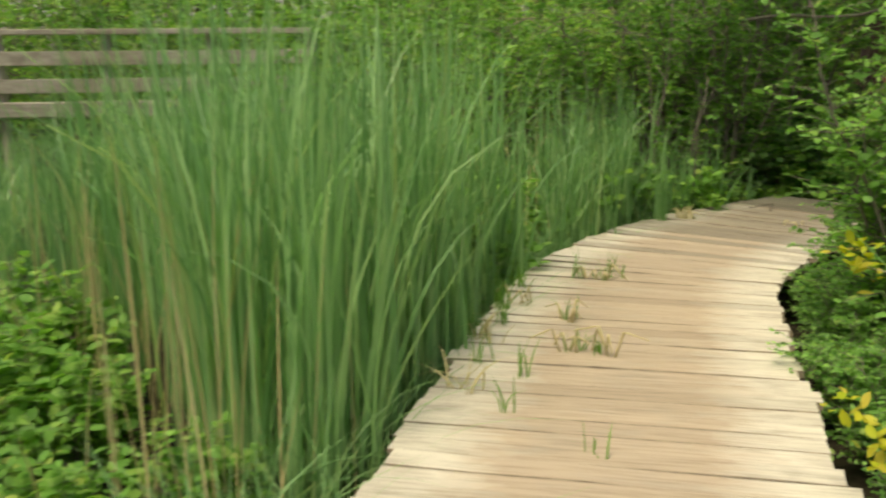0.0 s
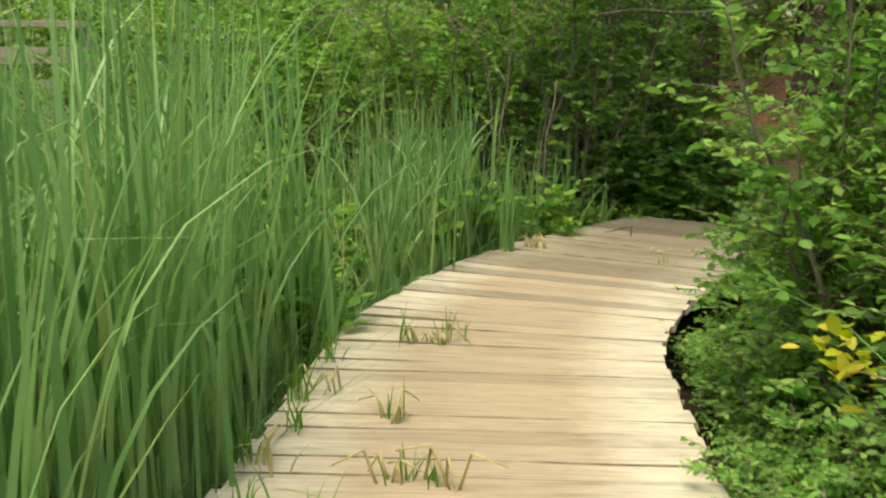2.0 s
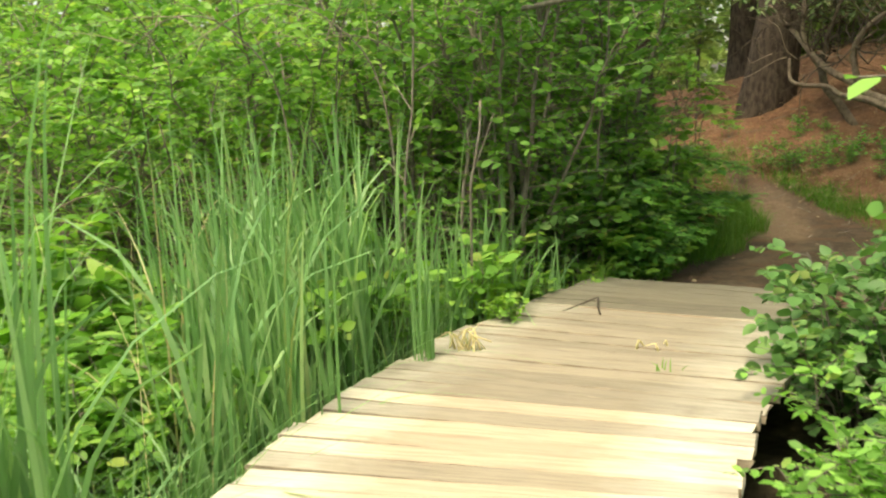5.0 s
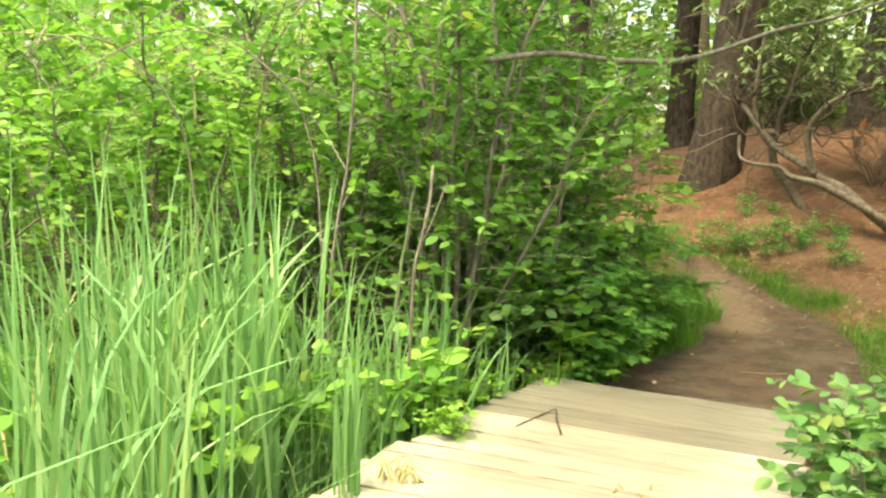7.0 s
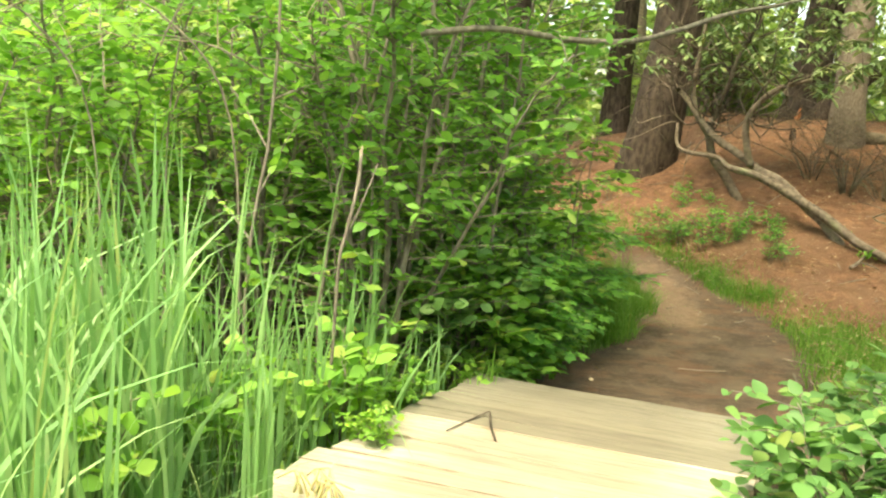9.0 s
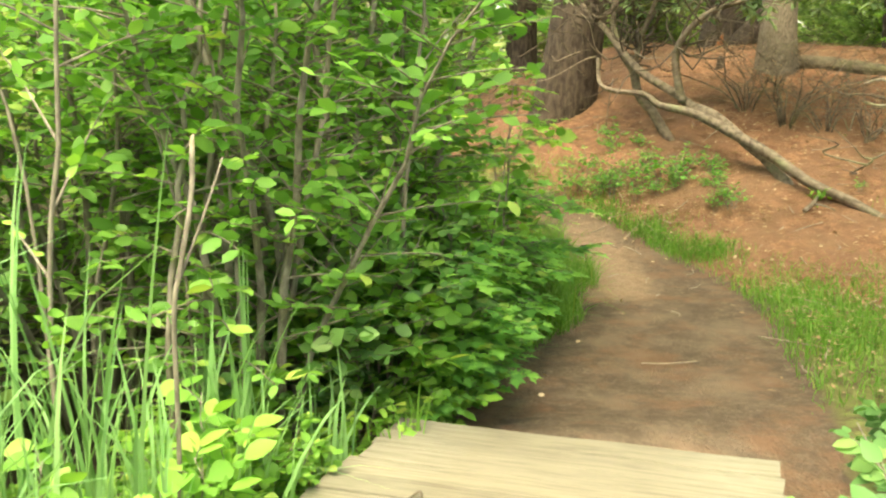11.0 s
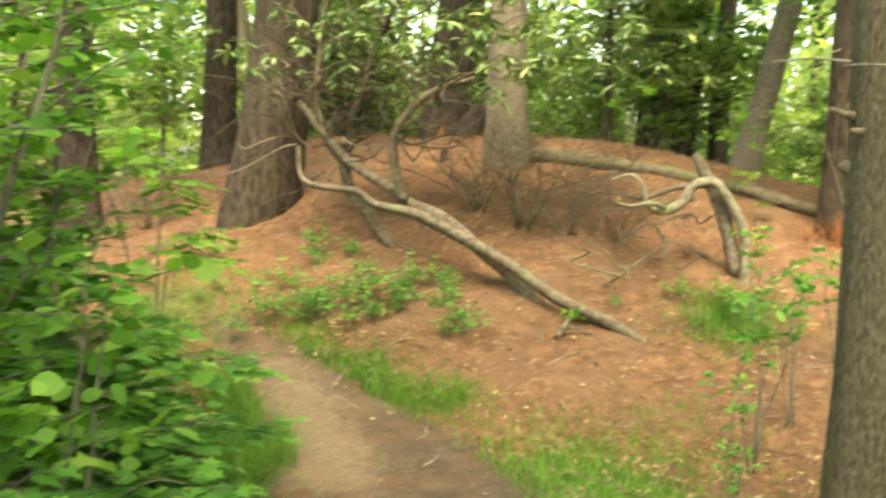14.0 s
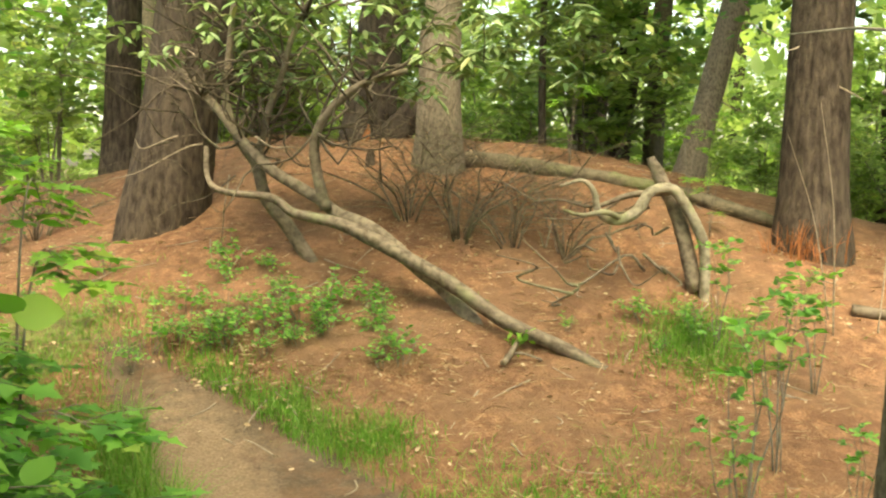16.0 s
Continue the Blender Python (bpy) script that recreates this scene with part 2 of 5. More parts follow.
DARK_TWIG = bark_material("dark_twig", (0.045, 0.036, 0.027), (0.16, 0.13, 0.098), 40.0, (1, 1, 1), 0.002)
PALE_BARK = bark_material("pale_flaky_bark", (0.085, 0.069, 0.052), (0.26, 0.222, 0.175), 55.0, (1, 1, 0.4), 0.015)
BLEACHED = bark_material("bleached_wood", (0.3, 0.265, 0.21), (0.64, 0.6, 0.51), 16.0, (1, 1, 1), 0.006)
SNAG_WOOD = bark_material("weathered_snag_wood", (0.13, 0.112, 0.08), (0.37, 0.33, 0.25), 16.0, (1, 1, 1), 0.008, (0.26, 0.3, 0.13))
LOG_BARK = bark_material("mossy_log_bark", (0.06, 0.05, 0.035), (0.2, 0.17, 0.12), 14.0, (1, 1, 1), 0.03, (0.14, 0.16, 0.07))
TWIG = bark_material("dead_twig", (0.18, 0.145, 0.11), (0.42, 0.35, 0.275), 40.0, (1, 1, 1), 0.002)


def wood_material(name, warm, pale, grey):
    """Weathered board: grain along it, paler and greyer towards its ends, trodden brown in the middle."""
    m, t, bsdf, out = nodes_of(name)
    c = t.nodes.new("ShaderNodeTexCoord")
    info = t.nodes.new("ShaderNodeObjectInfo")
    shift = node(t, "ShaderNodeVectorMath")
    shift.operation = "MULTIPLY_ADD"
    t.links.new(info.outputs["Random"], shift.inputs[0])
    shift.inputs[1].default_value = (37, 53, 11)
    t.links.new(c.outputs["Object"], shift.inputs[2])
    m1 = node(t, "ShaderNodeMapping")
    m1.inputs["Scale"].default_value = (1.4, 34, 6)
    t.links.new(shift.outputs[0], m1.inputs[0])
    grain = node(t, "ShaderNodeTexNoise", Scale=2.0, Detail=5.0, Roughness=0.65)
    t.links.new(m1.outputs[0], grain.inputs["Vector"])
    m2 = node(t, "ShaderNodeMapping")
    m2.inputs["Scale"].default_value = (2.2, 5, 3)
    t.links.new(shift.outputs[0], m2.inputs[0])
    blot = node(t, "ShaderNodeTexNoise", Scale=1.6, Detail=4.0, Roughness=0.6)
    t.links.new(m2.outputs[0], blot.inputs["Vector"])
    sep = t.nodes.new("ShaderNodeSeparateXYZ")
    t.links.new(c.outputs["Object"], sep.inputs[0])
    ab = node(t, "ShaderNodeMath")
    ab.operation = "ABSOLUTE"
    t.links.new(sep.outputs[0], ab.inputs[0])
    wob = node(t, "ShaderNodeMath")
    wob.operation = "MULTIPLY_ADD"
    t.links.new(blot.outputs[0], wob.inputs[0])
    wob.inputs[1].default_value = 0.7
    t.links.new(ab.outputs[0], wob.inputs[2])
    edge = ramp(t, wob.outputs[0], [(0.72, (0, 0, 0)), (1.02, (1, 1, 1))])
    col = mixed(t, edge, warm, pale)
    col = mixed(t, ramp(t, blot.outputs[0], [(0.5, (0, 0, 0)), (0.72, (0.7, 0.7, 0.7))]), col, grey)
    col = mixed(t, 0.55, col, ramp(t, grain.outputs[0], [(0.3, (0.35, 0.33, 0.3)), (0.55, (1, 1, 1))]), "MULTIPLY")
    col = mixed(t, 0.35, col, ramp(t, info.outputs["Random"], [(0, (0.45, 0.43, 0.4)), (0.25, (0.8, 0.79, 0.77)), (0.6, (0.95, 0.95, 0.95)), (1, (1, 0.97, 0.92))]), "MULTIPLY")
    t.links.new(col, bsdf.inputs["Base Color"])
    bsdf.inputs["Roughness"].default_value = 0.85
    bsdf.inputs["Specular IOR Level"].default_value = 0.25
    bumped(t, bsdf, grain.outputs[0], 0.5, 0.006)
    return m


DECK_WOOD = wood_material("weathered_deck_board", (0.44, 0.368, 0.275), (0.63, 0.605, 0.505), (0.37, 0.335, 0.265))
# Darker copies of the deck wood: tree shade put into the colour.
DECK_SHADED = wood_material("shaded_deck_board", (0.182, 0.17, 0.13), (0.215, 0.207, 0.162), (0.15, 0.142, 0.112))
DECK_HALF_SHADED = wood_material("half_shaded_deck_board", (0.285, 0.255, 0.198), (0.39, 0.373, 0.312), (0.225, 0.206, 0.168))
# Board sides coloured darker to paint in the shade of the joints.
BOARD_EDGE = bark_material("shaded_board_edge", (0.13, 0.105, 0.078), (0.42, 0.36, 0.27), 30.0, (0.2, 1, 1), 0.002)
OLD_WOOD = wood_material("grey_old_timber", (0.36, 0.32, 0.26), (0.42, 0.39, 0.33), (0.2, 0.18, 0.15))
BEAM_WOOD = bark_material("dark_beam", (0.03, 0.025, 0.02), (0.1, 0.085, 0.065), 12.0, (0.3, 1, 1), 0.004)


def ground_material():
    """Wet peat, trodden dirt and red pine needles, by the weights on the sheet."""
    m, t, bsdf, out = nodes_of("forest_ground")
    fine, mid, big = noise_of(t, 60, 5.0), noise_of(t, 9, 5.0), noise_of(t, 1.1, 4.0)
    needles = ramp(t, fine, [(0.32, (0.11, 0.055, 0.03)), (0.5, (0.295, 0.156, 0.09)), (0.68, (0.43, 0.258, 0.155))])
    needles = mixed(t, ramp(t, mid, [(0.45, (0, 0, 0)), (0.6, (0.9, 0.9, 0.9))]), needles, (0.14, 0.07, 0.042))
    needles = mixed(t, ramp(t, noise_of(t, 3.4, 6.0, rough=0.7), [(0.42, (0, 0, 0)), (0.62, (0.8, 0.8, 0.8))]), needles, (0.165, 0.088, 0.054))
    needles = mixed(t, ramp(t, big, [(0.42, (0, 0, 0)), (0.66, (0.75, 0.75, 0.75))]), needles, (0.2, 0.12, 0.075))
    needles = mixed(t, ramp(t, noise_of(t, 130, 3.0), [(0.66, (0, 0, 0)), (0.74, (0.6, 0.6, 0.6))]), needles, (0.55, 0.4, 0.27))
    dirt = ramp(t, fine, [(0.28, (0.078, 0.057, 0.041)), (0.55, (0.148, 0.111, 0.08)), (0.75, (0.23, 0.175, 0.13))])
    dirt = mixed(t, ramp(t, mid, [(0.42, (0, 0, 0)), (0.6, (0.85, 0.85, 0.85))]), dirt, (0.088, 0.068, 0.052))
    dirt = mixed(t, ramp(t, noise_of(t, 28, 5.0, rough=0.7), [(0.54, (0, 0, 0)), (0.7, (0.5, 0.5, 0.5))]), dirt, (0.22, 0.165, 0.12))
    dirt = mixed(t, ramp(t, noise_of(t, 2.6, 6.0, rough=0.7), [(0.47, (0, 0, 0)), (0.62, (0.65, 0.65, 0.65))]), dirt, (0.2, 0.112, 0.07))
    dirt = mixed(t, ramp(t, big, [(0.5, (0, 0, 0)), (0.72, (0.8, 0.8, 0.8))]), dirt, (0.24, 0.18, 0.132))
    peat = ramp(t, mid, [(0.35, (0.018, 0.016, 0.01)), (0.7, (0.06, 0.052, 0.03))])
    woods = ramp(t, mid, [(0.35, (0.09, 0.075, 0.045)), (0.55, (0.15, 0.16, 0.06)), (0.75, (0.2, 0.25, 0.08))])
    col = woods
    sand = ramp(t, fine, [(0.3, (0.185, 0.124, 0.084)), (0.65, (0.35, 0.252, 0.178))])
    for key, c in (("needle", needles), ("dirt", dirt), ("sand", sand), ("wet", peat)):
        a = t.nodes.new("ShaderNodeAttribute")
        a.attribute_name = key
        ad = node(t, "ShaderNodeMath")
        ad.operation = "MULTIPLY_ADD"
        t.links.new(mid, ad.inputs[0])
        ad.inputs[1].default_value = 0.6
        ad2 = node(t, "ShaderNodeMath")
        ad2.operation = "SUBTRACT"
        t.links.new(a.outputs["Fac"], ad2.inputs[0])
        ad2.inputs[1].default_value = 0.3
        t.links.new(ad2.outputs[0], ad.inputs[2])
        col = mixed(t, ramp(t, ad.outputs[0], [(0.38, (0, 0, 0)), (0.62, (1, 1, 1))]), col, c)
    t.links.new(col, bsdf.inputs["Base Color"])
    bsdf.inputs["Roughness"].default_value = 0.95
    bsdf.inputs["Specular IOR Level"].default_value = 0.15
    mixh = mixed(t, 0.5, fine, mid)
    bumped(t, bsdf, mixh, 1.0, 0.05)
    return m


# ---- ground ----
def spread(a, b, step, far):
    core = np.arange(a, b + step / 2, step)
    grow = np.cumsum(step * 1.28 ** np.arange(1, 60))
    grow = grow[grow < far]
    return np.concatenate([(a - grow)[::-1], core, b + grow])


gx, gy = spread(-4.0, 12.0, 0.1, 600), spread(7.0, 19.0, 0.1, 600)
X, Y = np.meshgrid(gx, gy, indexing="xy")
lump = np.array([[noise.noise((float(x) * 1.7, float(y) * 1.7, 0.3)) * 0.03 + noise.noise((float(x) * 6, float(y) * 6, 2.3)) * 0.012 for x in gx] for y in gy])
OFF = off_trail(np.clip(X, -30, 40), np.clip(Y, -30, 50))
near_trail = smooth(OFF / 0.5 + 0.4)
Z = height(X, Y) + lump * (0.4 + 1.3 * near_trail) - 0.04 * (1 - near_trail) * smooth((Y - 9.4) / 0.8)
nx, ny = len(gx), len(gy)
ii, jj = np.meshgrid(np.arange(ny - 1), np.arange(nx - 1), indexing="ij")
gf = np.stack([ii * nx + jj, ii * nx + jj + 1, (ii + 1) * nx + jj + 1, (ii + 1) * nx + jj], -1).reshape(-1, 4)
ground_mesh = mesh_from("ground", np.stack([X, Y, Z], -1).reshape(-1, 3), gf, ground_material(), True)
dist_mound = np.hypot((X - 6.2) / 1.25, Y - 14.9)
green = sum(a * np.exp(-(((X - cx) / rx) ** 2 + ((Y - cy) / ry) ** 2)) for cx, cy, rx, ry, a in ((4.1, 11.4, 0.5, 0.9, 1), (3.85, 9.7, 0.9, 1.3, 1.2), (3.72, 13.7, 0.25, 0.5, 0.9), (6.55, 13.3, 0.5, 0.4, 0.7), (4.0, 15.0, 0.5, 0.7, 0.45), (2.1, 11.7, 0.4, 1.6, 1), (2.5, 15.8, 0.7, 0.8, 0.8)))
sandy = 0.6 * np.exp(-(((X - 3.0) / 0.55) ** 2 + ((Y - 12.7) / 1.05) ** 2)) + 0.5 * np.exp(-(((X - 3.2) / 0.6) ** 2 + ((Y - 14.2) / 1.1) ** 2))
for key, w in (("sand", sandy), ("dirt", smooth(0.5 - OFF / 0.5)), ("needle", (1 - np.clip(green, 0, 1)) * np.maximum(smooth((7.2 - dist_mound) / 1.6), smooth((8.5 - np.hypot(X - 2.5, Y - 21)) / 2))), ("wet", smooth((9.1 + 0.5 * np.sin(X * 1.3) + 0.3 * np.sin(X * 3.1) + 0.12 * (X - 3) - Y) / 1.2) + smooth((0.6 - X) / 1.2) * smooth((Y - 8.2) / 0.8))):
    at = ground_mesh.attributes.new(key, "FLOAT", "POINT")
    at.data.foreach_set("value", np.clip(w, 0, 1).astype(np.float32).ravel())
tagged(new("ground", ground_mesh), "dark marsh soil, trodden dirt trail and red pine needles", "ground", kind="structure")

# ---- boardwalk ----
LINE = curve([(1.75, -6.5, 0.86), (1.45, -3.6, 0.86), (1.08, -1.0, 0.86), (0.80, 0.8, 0.86), (0.56, 2.4, 0.87), (0.37, 3.8, 0.87), (0.29, 5.0, 0.88), (0.50, 6.2, 0.93), (0.83, 7.2, 0.93), (1.22, 8.1, 0.86), (1.66, 8.98, 0.77)], 900)
run = np.concatenate([[0], np.cumsum(np.hypot(*np.diff(LINE[:, :2], axis=0).T))])
END = run[-1]


def along(s):
    """Place, half width and direction of the boardwalk at s metres from its start."""
    x, y, w = (float(np.interp(s, run, LINE[:, k])) for k in range(3))
    x2, y2 = (float(np.interp(s + 0.05, run, LINE[:, k])) for k in range(2))
    x1, y1 = (float(np.interp(s - 0.05, run, LINE[:, k])) for k in range(2))
    return x, y, w, math.atan2(y2 - y1, x2 - x1)


def board_mesh(seed, width, mat=DECK_WOOD, side=BOARD_EDGE):
    """One weathered board, 1.76 long, its edges worn round and its ends a little ragged."""
    own = np.random.default_rng(seed)
    half, thick, n = 0.88, 0.038, 6
    prof = np.array([(-0.5, -1), (-0.5, -0.05), (-0.488, 0), (0.488, 0), (0.5, -0.05), (0.5, -1)])
    verts = []
    xs = np.linspace(-half, half, n)
    for k, x in enumerate(xs):
        sag = own.normal(0, 0.0018)
        wob = own.normal(0, 0.0015)
        for a, b in prof:
            ragged = own.normal(0, 0.006) if k in (0, n - 1) else 0
            verts.append((x + ragged, a * width + wob, b * thick + (sag if b == 0 else 0)))
    faces = []
    for k in range(n - 1):
        for j in range(6):
            faces.append((k * 6 + j, (k + 1) * 6 + j, (k + 1) * 6 + (j + 1) % 6, k * 6 + (j + 1) % 6))
    for k, o in ((0, 1), ((n - 1) * 6, -1)):
        q = [(k, k + 1, k + 2, k + 3), (k, k + 3, k + 4, k + 5)]
        faces += [f[::-1] if o < 0 else f for f in q]
    me = mesh_from("board", verts, faces, mat, flat=True)
    me.materials.append(side)
    for p in me.polygons:
        p.material_index = 0 if p.normal.z > 0.95 or abs(p.normal.x) > 0.7 else 1
    return me


boardwalk = tagged(new("boardwalk"), "weathered tan plank boardwalk curving over the marsh", "boardwalk", kind="structure")
boardwalk.location = (0.8, 0.8, -0.38)
inv = boardwalk.location.copy()
s, k = 0.0, 0
BOARDS = [board_mesh(900 + i, 0.1462 + 0.0005 * (i % 5)) for i in range(10)]
MIDDLE = [board_mesh(920 + i, 0.1466 + 0.0004 * (i % 5), DECK_HALF_SHADED) for i in range(8)]
TIGHT = [board_mesh(940 + i, 0.1459, DECK_SHADED, DECK_SHADED) for i in range(4)]
# The lip's paler side paints light caught on its raised edge.
LIP = board_mesh(950, 0.1459, DECK_SHADED, DECK_WOOD)
lipped = False
while s < END - 0.06:
    x, y, w, a = along(s)
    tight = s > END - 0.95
    # Boards take the painted-shade copies more and more towards the end.
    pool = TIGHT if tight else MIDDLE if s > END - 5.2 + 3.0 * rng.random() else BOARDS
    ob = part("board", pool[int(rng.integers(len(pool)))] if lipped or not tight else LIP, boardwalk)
    lipped = lipped or tight
    skew = 0.0 if tight else float(rng.normal(0, 0.0036))
    ob.matrix_parent_inverse = Matrix.Identity(4)
    ob.matrix_basis = Matrix.Translation(Vector((x, y, float(rng.normal(0.008, 0.0006) if tight else rng.normal(0, 0.0022)))) - inv) @ Euler((float(rng.normal(0, 0.003)), float(rng.normal(0, 0.0025)), a - math.pi / 2 + skew + (math.pi if rng.random() < 0.5 else 0))).to_matrix().to_4x4() @ Matrix.Translation((float(rng.normal(0, 0.008 if tight else 0.02)), 0, 0)) @ Matrix.Diagonal((w / 0.88, 1, 1, 1))
    s += 0.1463 if tight else 0.1485
    k += 1
for side in (-0.72, 0.0, 0.72):
    pts = []
    for s in np.linspace(0, END - 0.08, 60):
        x, y, w, a = along(s)
        pts.append((x + side * w / 0.88 * math.sin(a) - inv.x, y - side * w / 0.88 * math.cos(a) - inv.y, -0.115 - inv.z))
    v, f = tube_data(pts, [0.075] * 60, 4)
    part("stringer", mesh_from("stringer", v, f, BEAM_WOOD), boardwalk, "dark support beam")
for s in np.arange(0.6, END, 2.4):
    for side in (-0.72, 0.72):
        x, y, w, a = along(s)
        px, py = x + side * math.sin(a), y - side * math.cos(a)
        v, f = tube_data([(px - inv.x, py - inv.y, z - inv.z) for z in (-0.6, -0.05)], [0.075, 0.075], 8)
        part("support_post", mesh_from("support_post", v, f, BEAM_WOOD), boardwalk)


# ---- plants ----
def left_edge(y):
    return float(np.interp(y, (0, 1, 2, 3.4, 5.1, 6.6, 7.6, 8.3, 9.3), (0.05, -0.13, -0.35, -0.52, -0.68, -0.45, -0.2, 0.15, 0.8)))


def stem_points(own, base, top, n=9, wander=0.05):
    t = np.linspace(0, 1, n)[:, None]
    base, top = np.array(base, float), np.array(top, float)
    p = base + (top - base) * t
    p[:, 2] = base[2] + (top[2] - base[2]) * (t[:, 0] ** 0.8)
    sway = np.cumsum(own.normal(0, wander, (n, 3)), 0) * t * np.linalg.norm(top - base) * 0.35
    return p + sway * np.array([1, 1, 0.3])


def shrub(name, label, seed, tall, wide, stems, twigs, per_twig, leaf, size, leaf_mat, bark=None, low=0.15, thick=0.012, flat=0.5, twig_len=0.35, category="shrub", wander=0.08):
    """A many-stemmed shrub: stems from one foot, twigs along them, leaves set along the twigs."""
    own = np.random.default_rng(seed)
    top = tagged(new(name), label, category)
    pos, dirs, ups, sizes = [], [], [], []
    for q in range(stems):
        a = 2 * np.pi * (q + own.random() * 0.8) / stems
        reach = wide * math.sqrt(own.random()) * 0.95
        h = tall * (0.62 + 0.38 * own.random()) * (1 - 0.25 * (reach / max(wide, 0.01)) ** 2)
        foot = np.array([math.cos(a), math.sin(a), 0]) * wide * 0.14 * own.random()
        p = stem_points(own, foot + (0, 0, -0.06), (math.cos(a) * reach, math.sin(a) * reach, h), 9, wander)
        r0 = thick * (0.7 + 0.6 * own.random())
        forks = []
        datas = [tube_data(p, np.linspace(r0, r0 * 0.25, len(p)), 6, 0.08, seed + q)]
        for _ in range(twigs):
            u = low + (1 - low) * own.random()
            i = min(int(u * (len(p) - 1)), len(p) - 2)
            o = p[i] + (p[i + 1] - p[i]) * (u * (len(p) - 1) - i)
            b = own.random() * 2 * np.pi
            tl = twig_len * (0.5 + own.random()) * (1.15 - 0.5 * u)
            out = np.array([math.cos(b), math.sin(b), 0.15 + 0.6 * own.random()])
            out += 0.5 * np.array([math.cos(a), math.sin(a), 0])
            out /= np.linalg.norm(out)
            tw = np.array([o + out * tl * t + np.array([0, 0, -0.12 * tl * t * t]) for t in (0, 0.35, 0.7, 1)])
            datas.append(tube_data(tw, np.array([0.3, 0.24, 0.16, 0.08]) * r0 * 0.8 + 0.0008, 3))
            forks.append((i * 6, len(datas) - 1))
            tt = np.linspace(0.15, 1, per_twig)
            at = np.stack([np.interp(tt, (0, 0.35, 0.7, 1), tw[:, c]) for c in range(3)], 1)
            sgn = np.where(np.arange(per_twig) % 2, 1.0, -1.0)[:, None]
            cross = np.cross(out, (0, 0, 1.0))
            cross /= np.linalg.norm(cross) + 1e-9
            ld = out * 0.7 + cross * sgn + own.normal(0, 0.35, (per_twig, 3))
            ld[:, 2] -= 0.15
            pos.append(at)
            dirs.append(ld)
            up = own.normal(0, 1 - flat, (per_twig, 3)) + np.array([0, 0, 1.0])
            ups.append(up)
            sizes.append(size * (0.55 + 0.75 * own.random(per_twig)))
        v, f = join(datas)
        starts = np.cumsum([0] + [len(d[0]) for d in datas])
        f = np.vstack([f] + [[(a, a + 1, starts[w] + 1, starts[w])] for a, w in forks])
        part("stem", mesh_from("stem", v, f, bark or STEM_BARK, True), top)
    v, f = leaves(leaf, np.vstack(pos), np.vstack(dirs), np.vstack(ups), np.concatenate(sizes))
    part("foliage", mesh_from("foliage", v, f, leaf_mat), top)
    return top


def put(ob, x, y, scale=1.0, turn=0.0, first=False, z=None, label=""):
    """Stands a copy of a plant, or the plant itself, on the ground at x, y."""
    m = pose(x, y, h1(x, y) if z is None else z, 0, 0, turn)
    if first:
        ob.matrix_basis = m
        got = ob
    else:
        got = copy_thing(ob, m)
    got.scale = (scale, scale, scale)
    if label:
        tagged(got, label)
    return got


def scatter(ob, places, group=""):
    for i, (x, y, sc, turn) in enumerate(places):
        got = put(ob, x, y, sc, turn, first=(i == 0))
        if group:
            tagged(got, group=group)


def layered_bush(name, label, seed, tall, wide, stems, nodes, leaf, size, leaf_mat, bare=0.25, thick=0.007, twig_len=0.24, category="shrub"):
    """A bush of arching stems whose side twigs spread flat tiers of leaves."""
    own = np.random.default_rng(seed)
    top = tagged(new(name), label, category)
    pos, dirs = [], []
    for q in range(stems):
        a = 2 * np.pi * (q + 0.7 * own.random()) / stems
        reach, h = wide * (0.45 + 0.55 * own.random()), tall * (0.3 + 0.7 * own.random())
        out = np.array([math.cos(a), math.sin(a), 0])
        p = curve([(0, 0, -0.06), out * reach * 0.25 + (0, 0, h * 0.7), out * reach * 0.62 + (0, 0, h), out * reach + (0, 0, h * 0.9)], 12)
        datas, forks = [tube_data(p, np.linspace(thick, thick * 0.25, 12), 6, 0.08, seed + q)], []
        for u in np.linspace(bare, 1, nodes):
            o = np.array([np.interp(u * 11, np.arange(12), p[:, c]) for c in range(3)])
            for turn in (-1, 0, 1):
                if turn == 0 and u < 0.99:
                    continue
                b = a + turn * (0.9 + 0.3 * own.normal())
                d = np.array([math.cos(b), math.sin(b), 0.12 * own.normal()])
                tl = twig_len * (1.25 - 0.55 * u) * (0.7 + 0.6 * own.random())
                datas.append(tube_data([o, o + d * tl * 0.5, o + d * tl + (0, 0, -0.03)], (0.0025, 0.0018, 0.001), 3))
                forks.append((min(int(u * 11), 10) * 6, len(datas) - 1))
                side = np.array([-d[1], d[0], 0])
                for k, w in enumerate(np.linspace(0.3, 1, 5)):
                    pos.append(o + d * tl * w + (0, 0, -0.03 * w * w))
                    dirs.append(d * (0.6 if k < 4 else 1.5) + side * (1 if k % 2 else -1) * (k < 4) + (0, 0, -0.25 + 0.12 * own.normal()))
        v, f = join(datas)
        starts = np.cumsum([0] + [len(e[0]) for e in datas])
        f = np.vstack([f] + [[(g, g + 1, starts[w] + 1, starts[w])] for g, w in forks])
        part("stem", mesh_from("stem", v, f, STEM_BARK, True), top)
    n = len(pos)
    v, f = leaves(leaf, np.array(pos), np.array(dirs), own.normal(0, 0.16, (n, 3)) + np.array([0, 0, 1.0]), size * (0.6 + 0.6 * own.random(n)))
    part("foliage", mesh_from("foliage", v, f, leaf_mat), top)
    return top


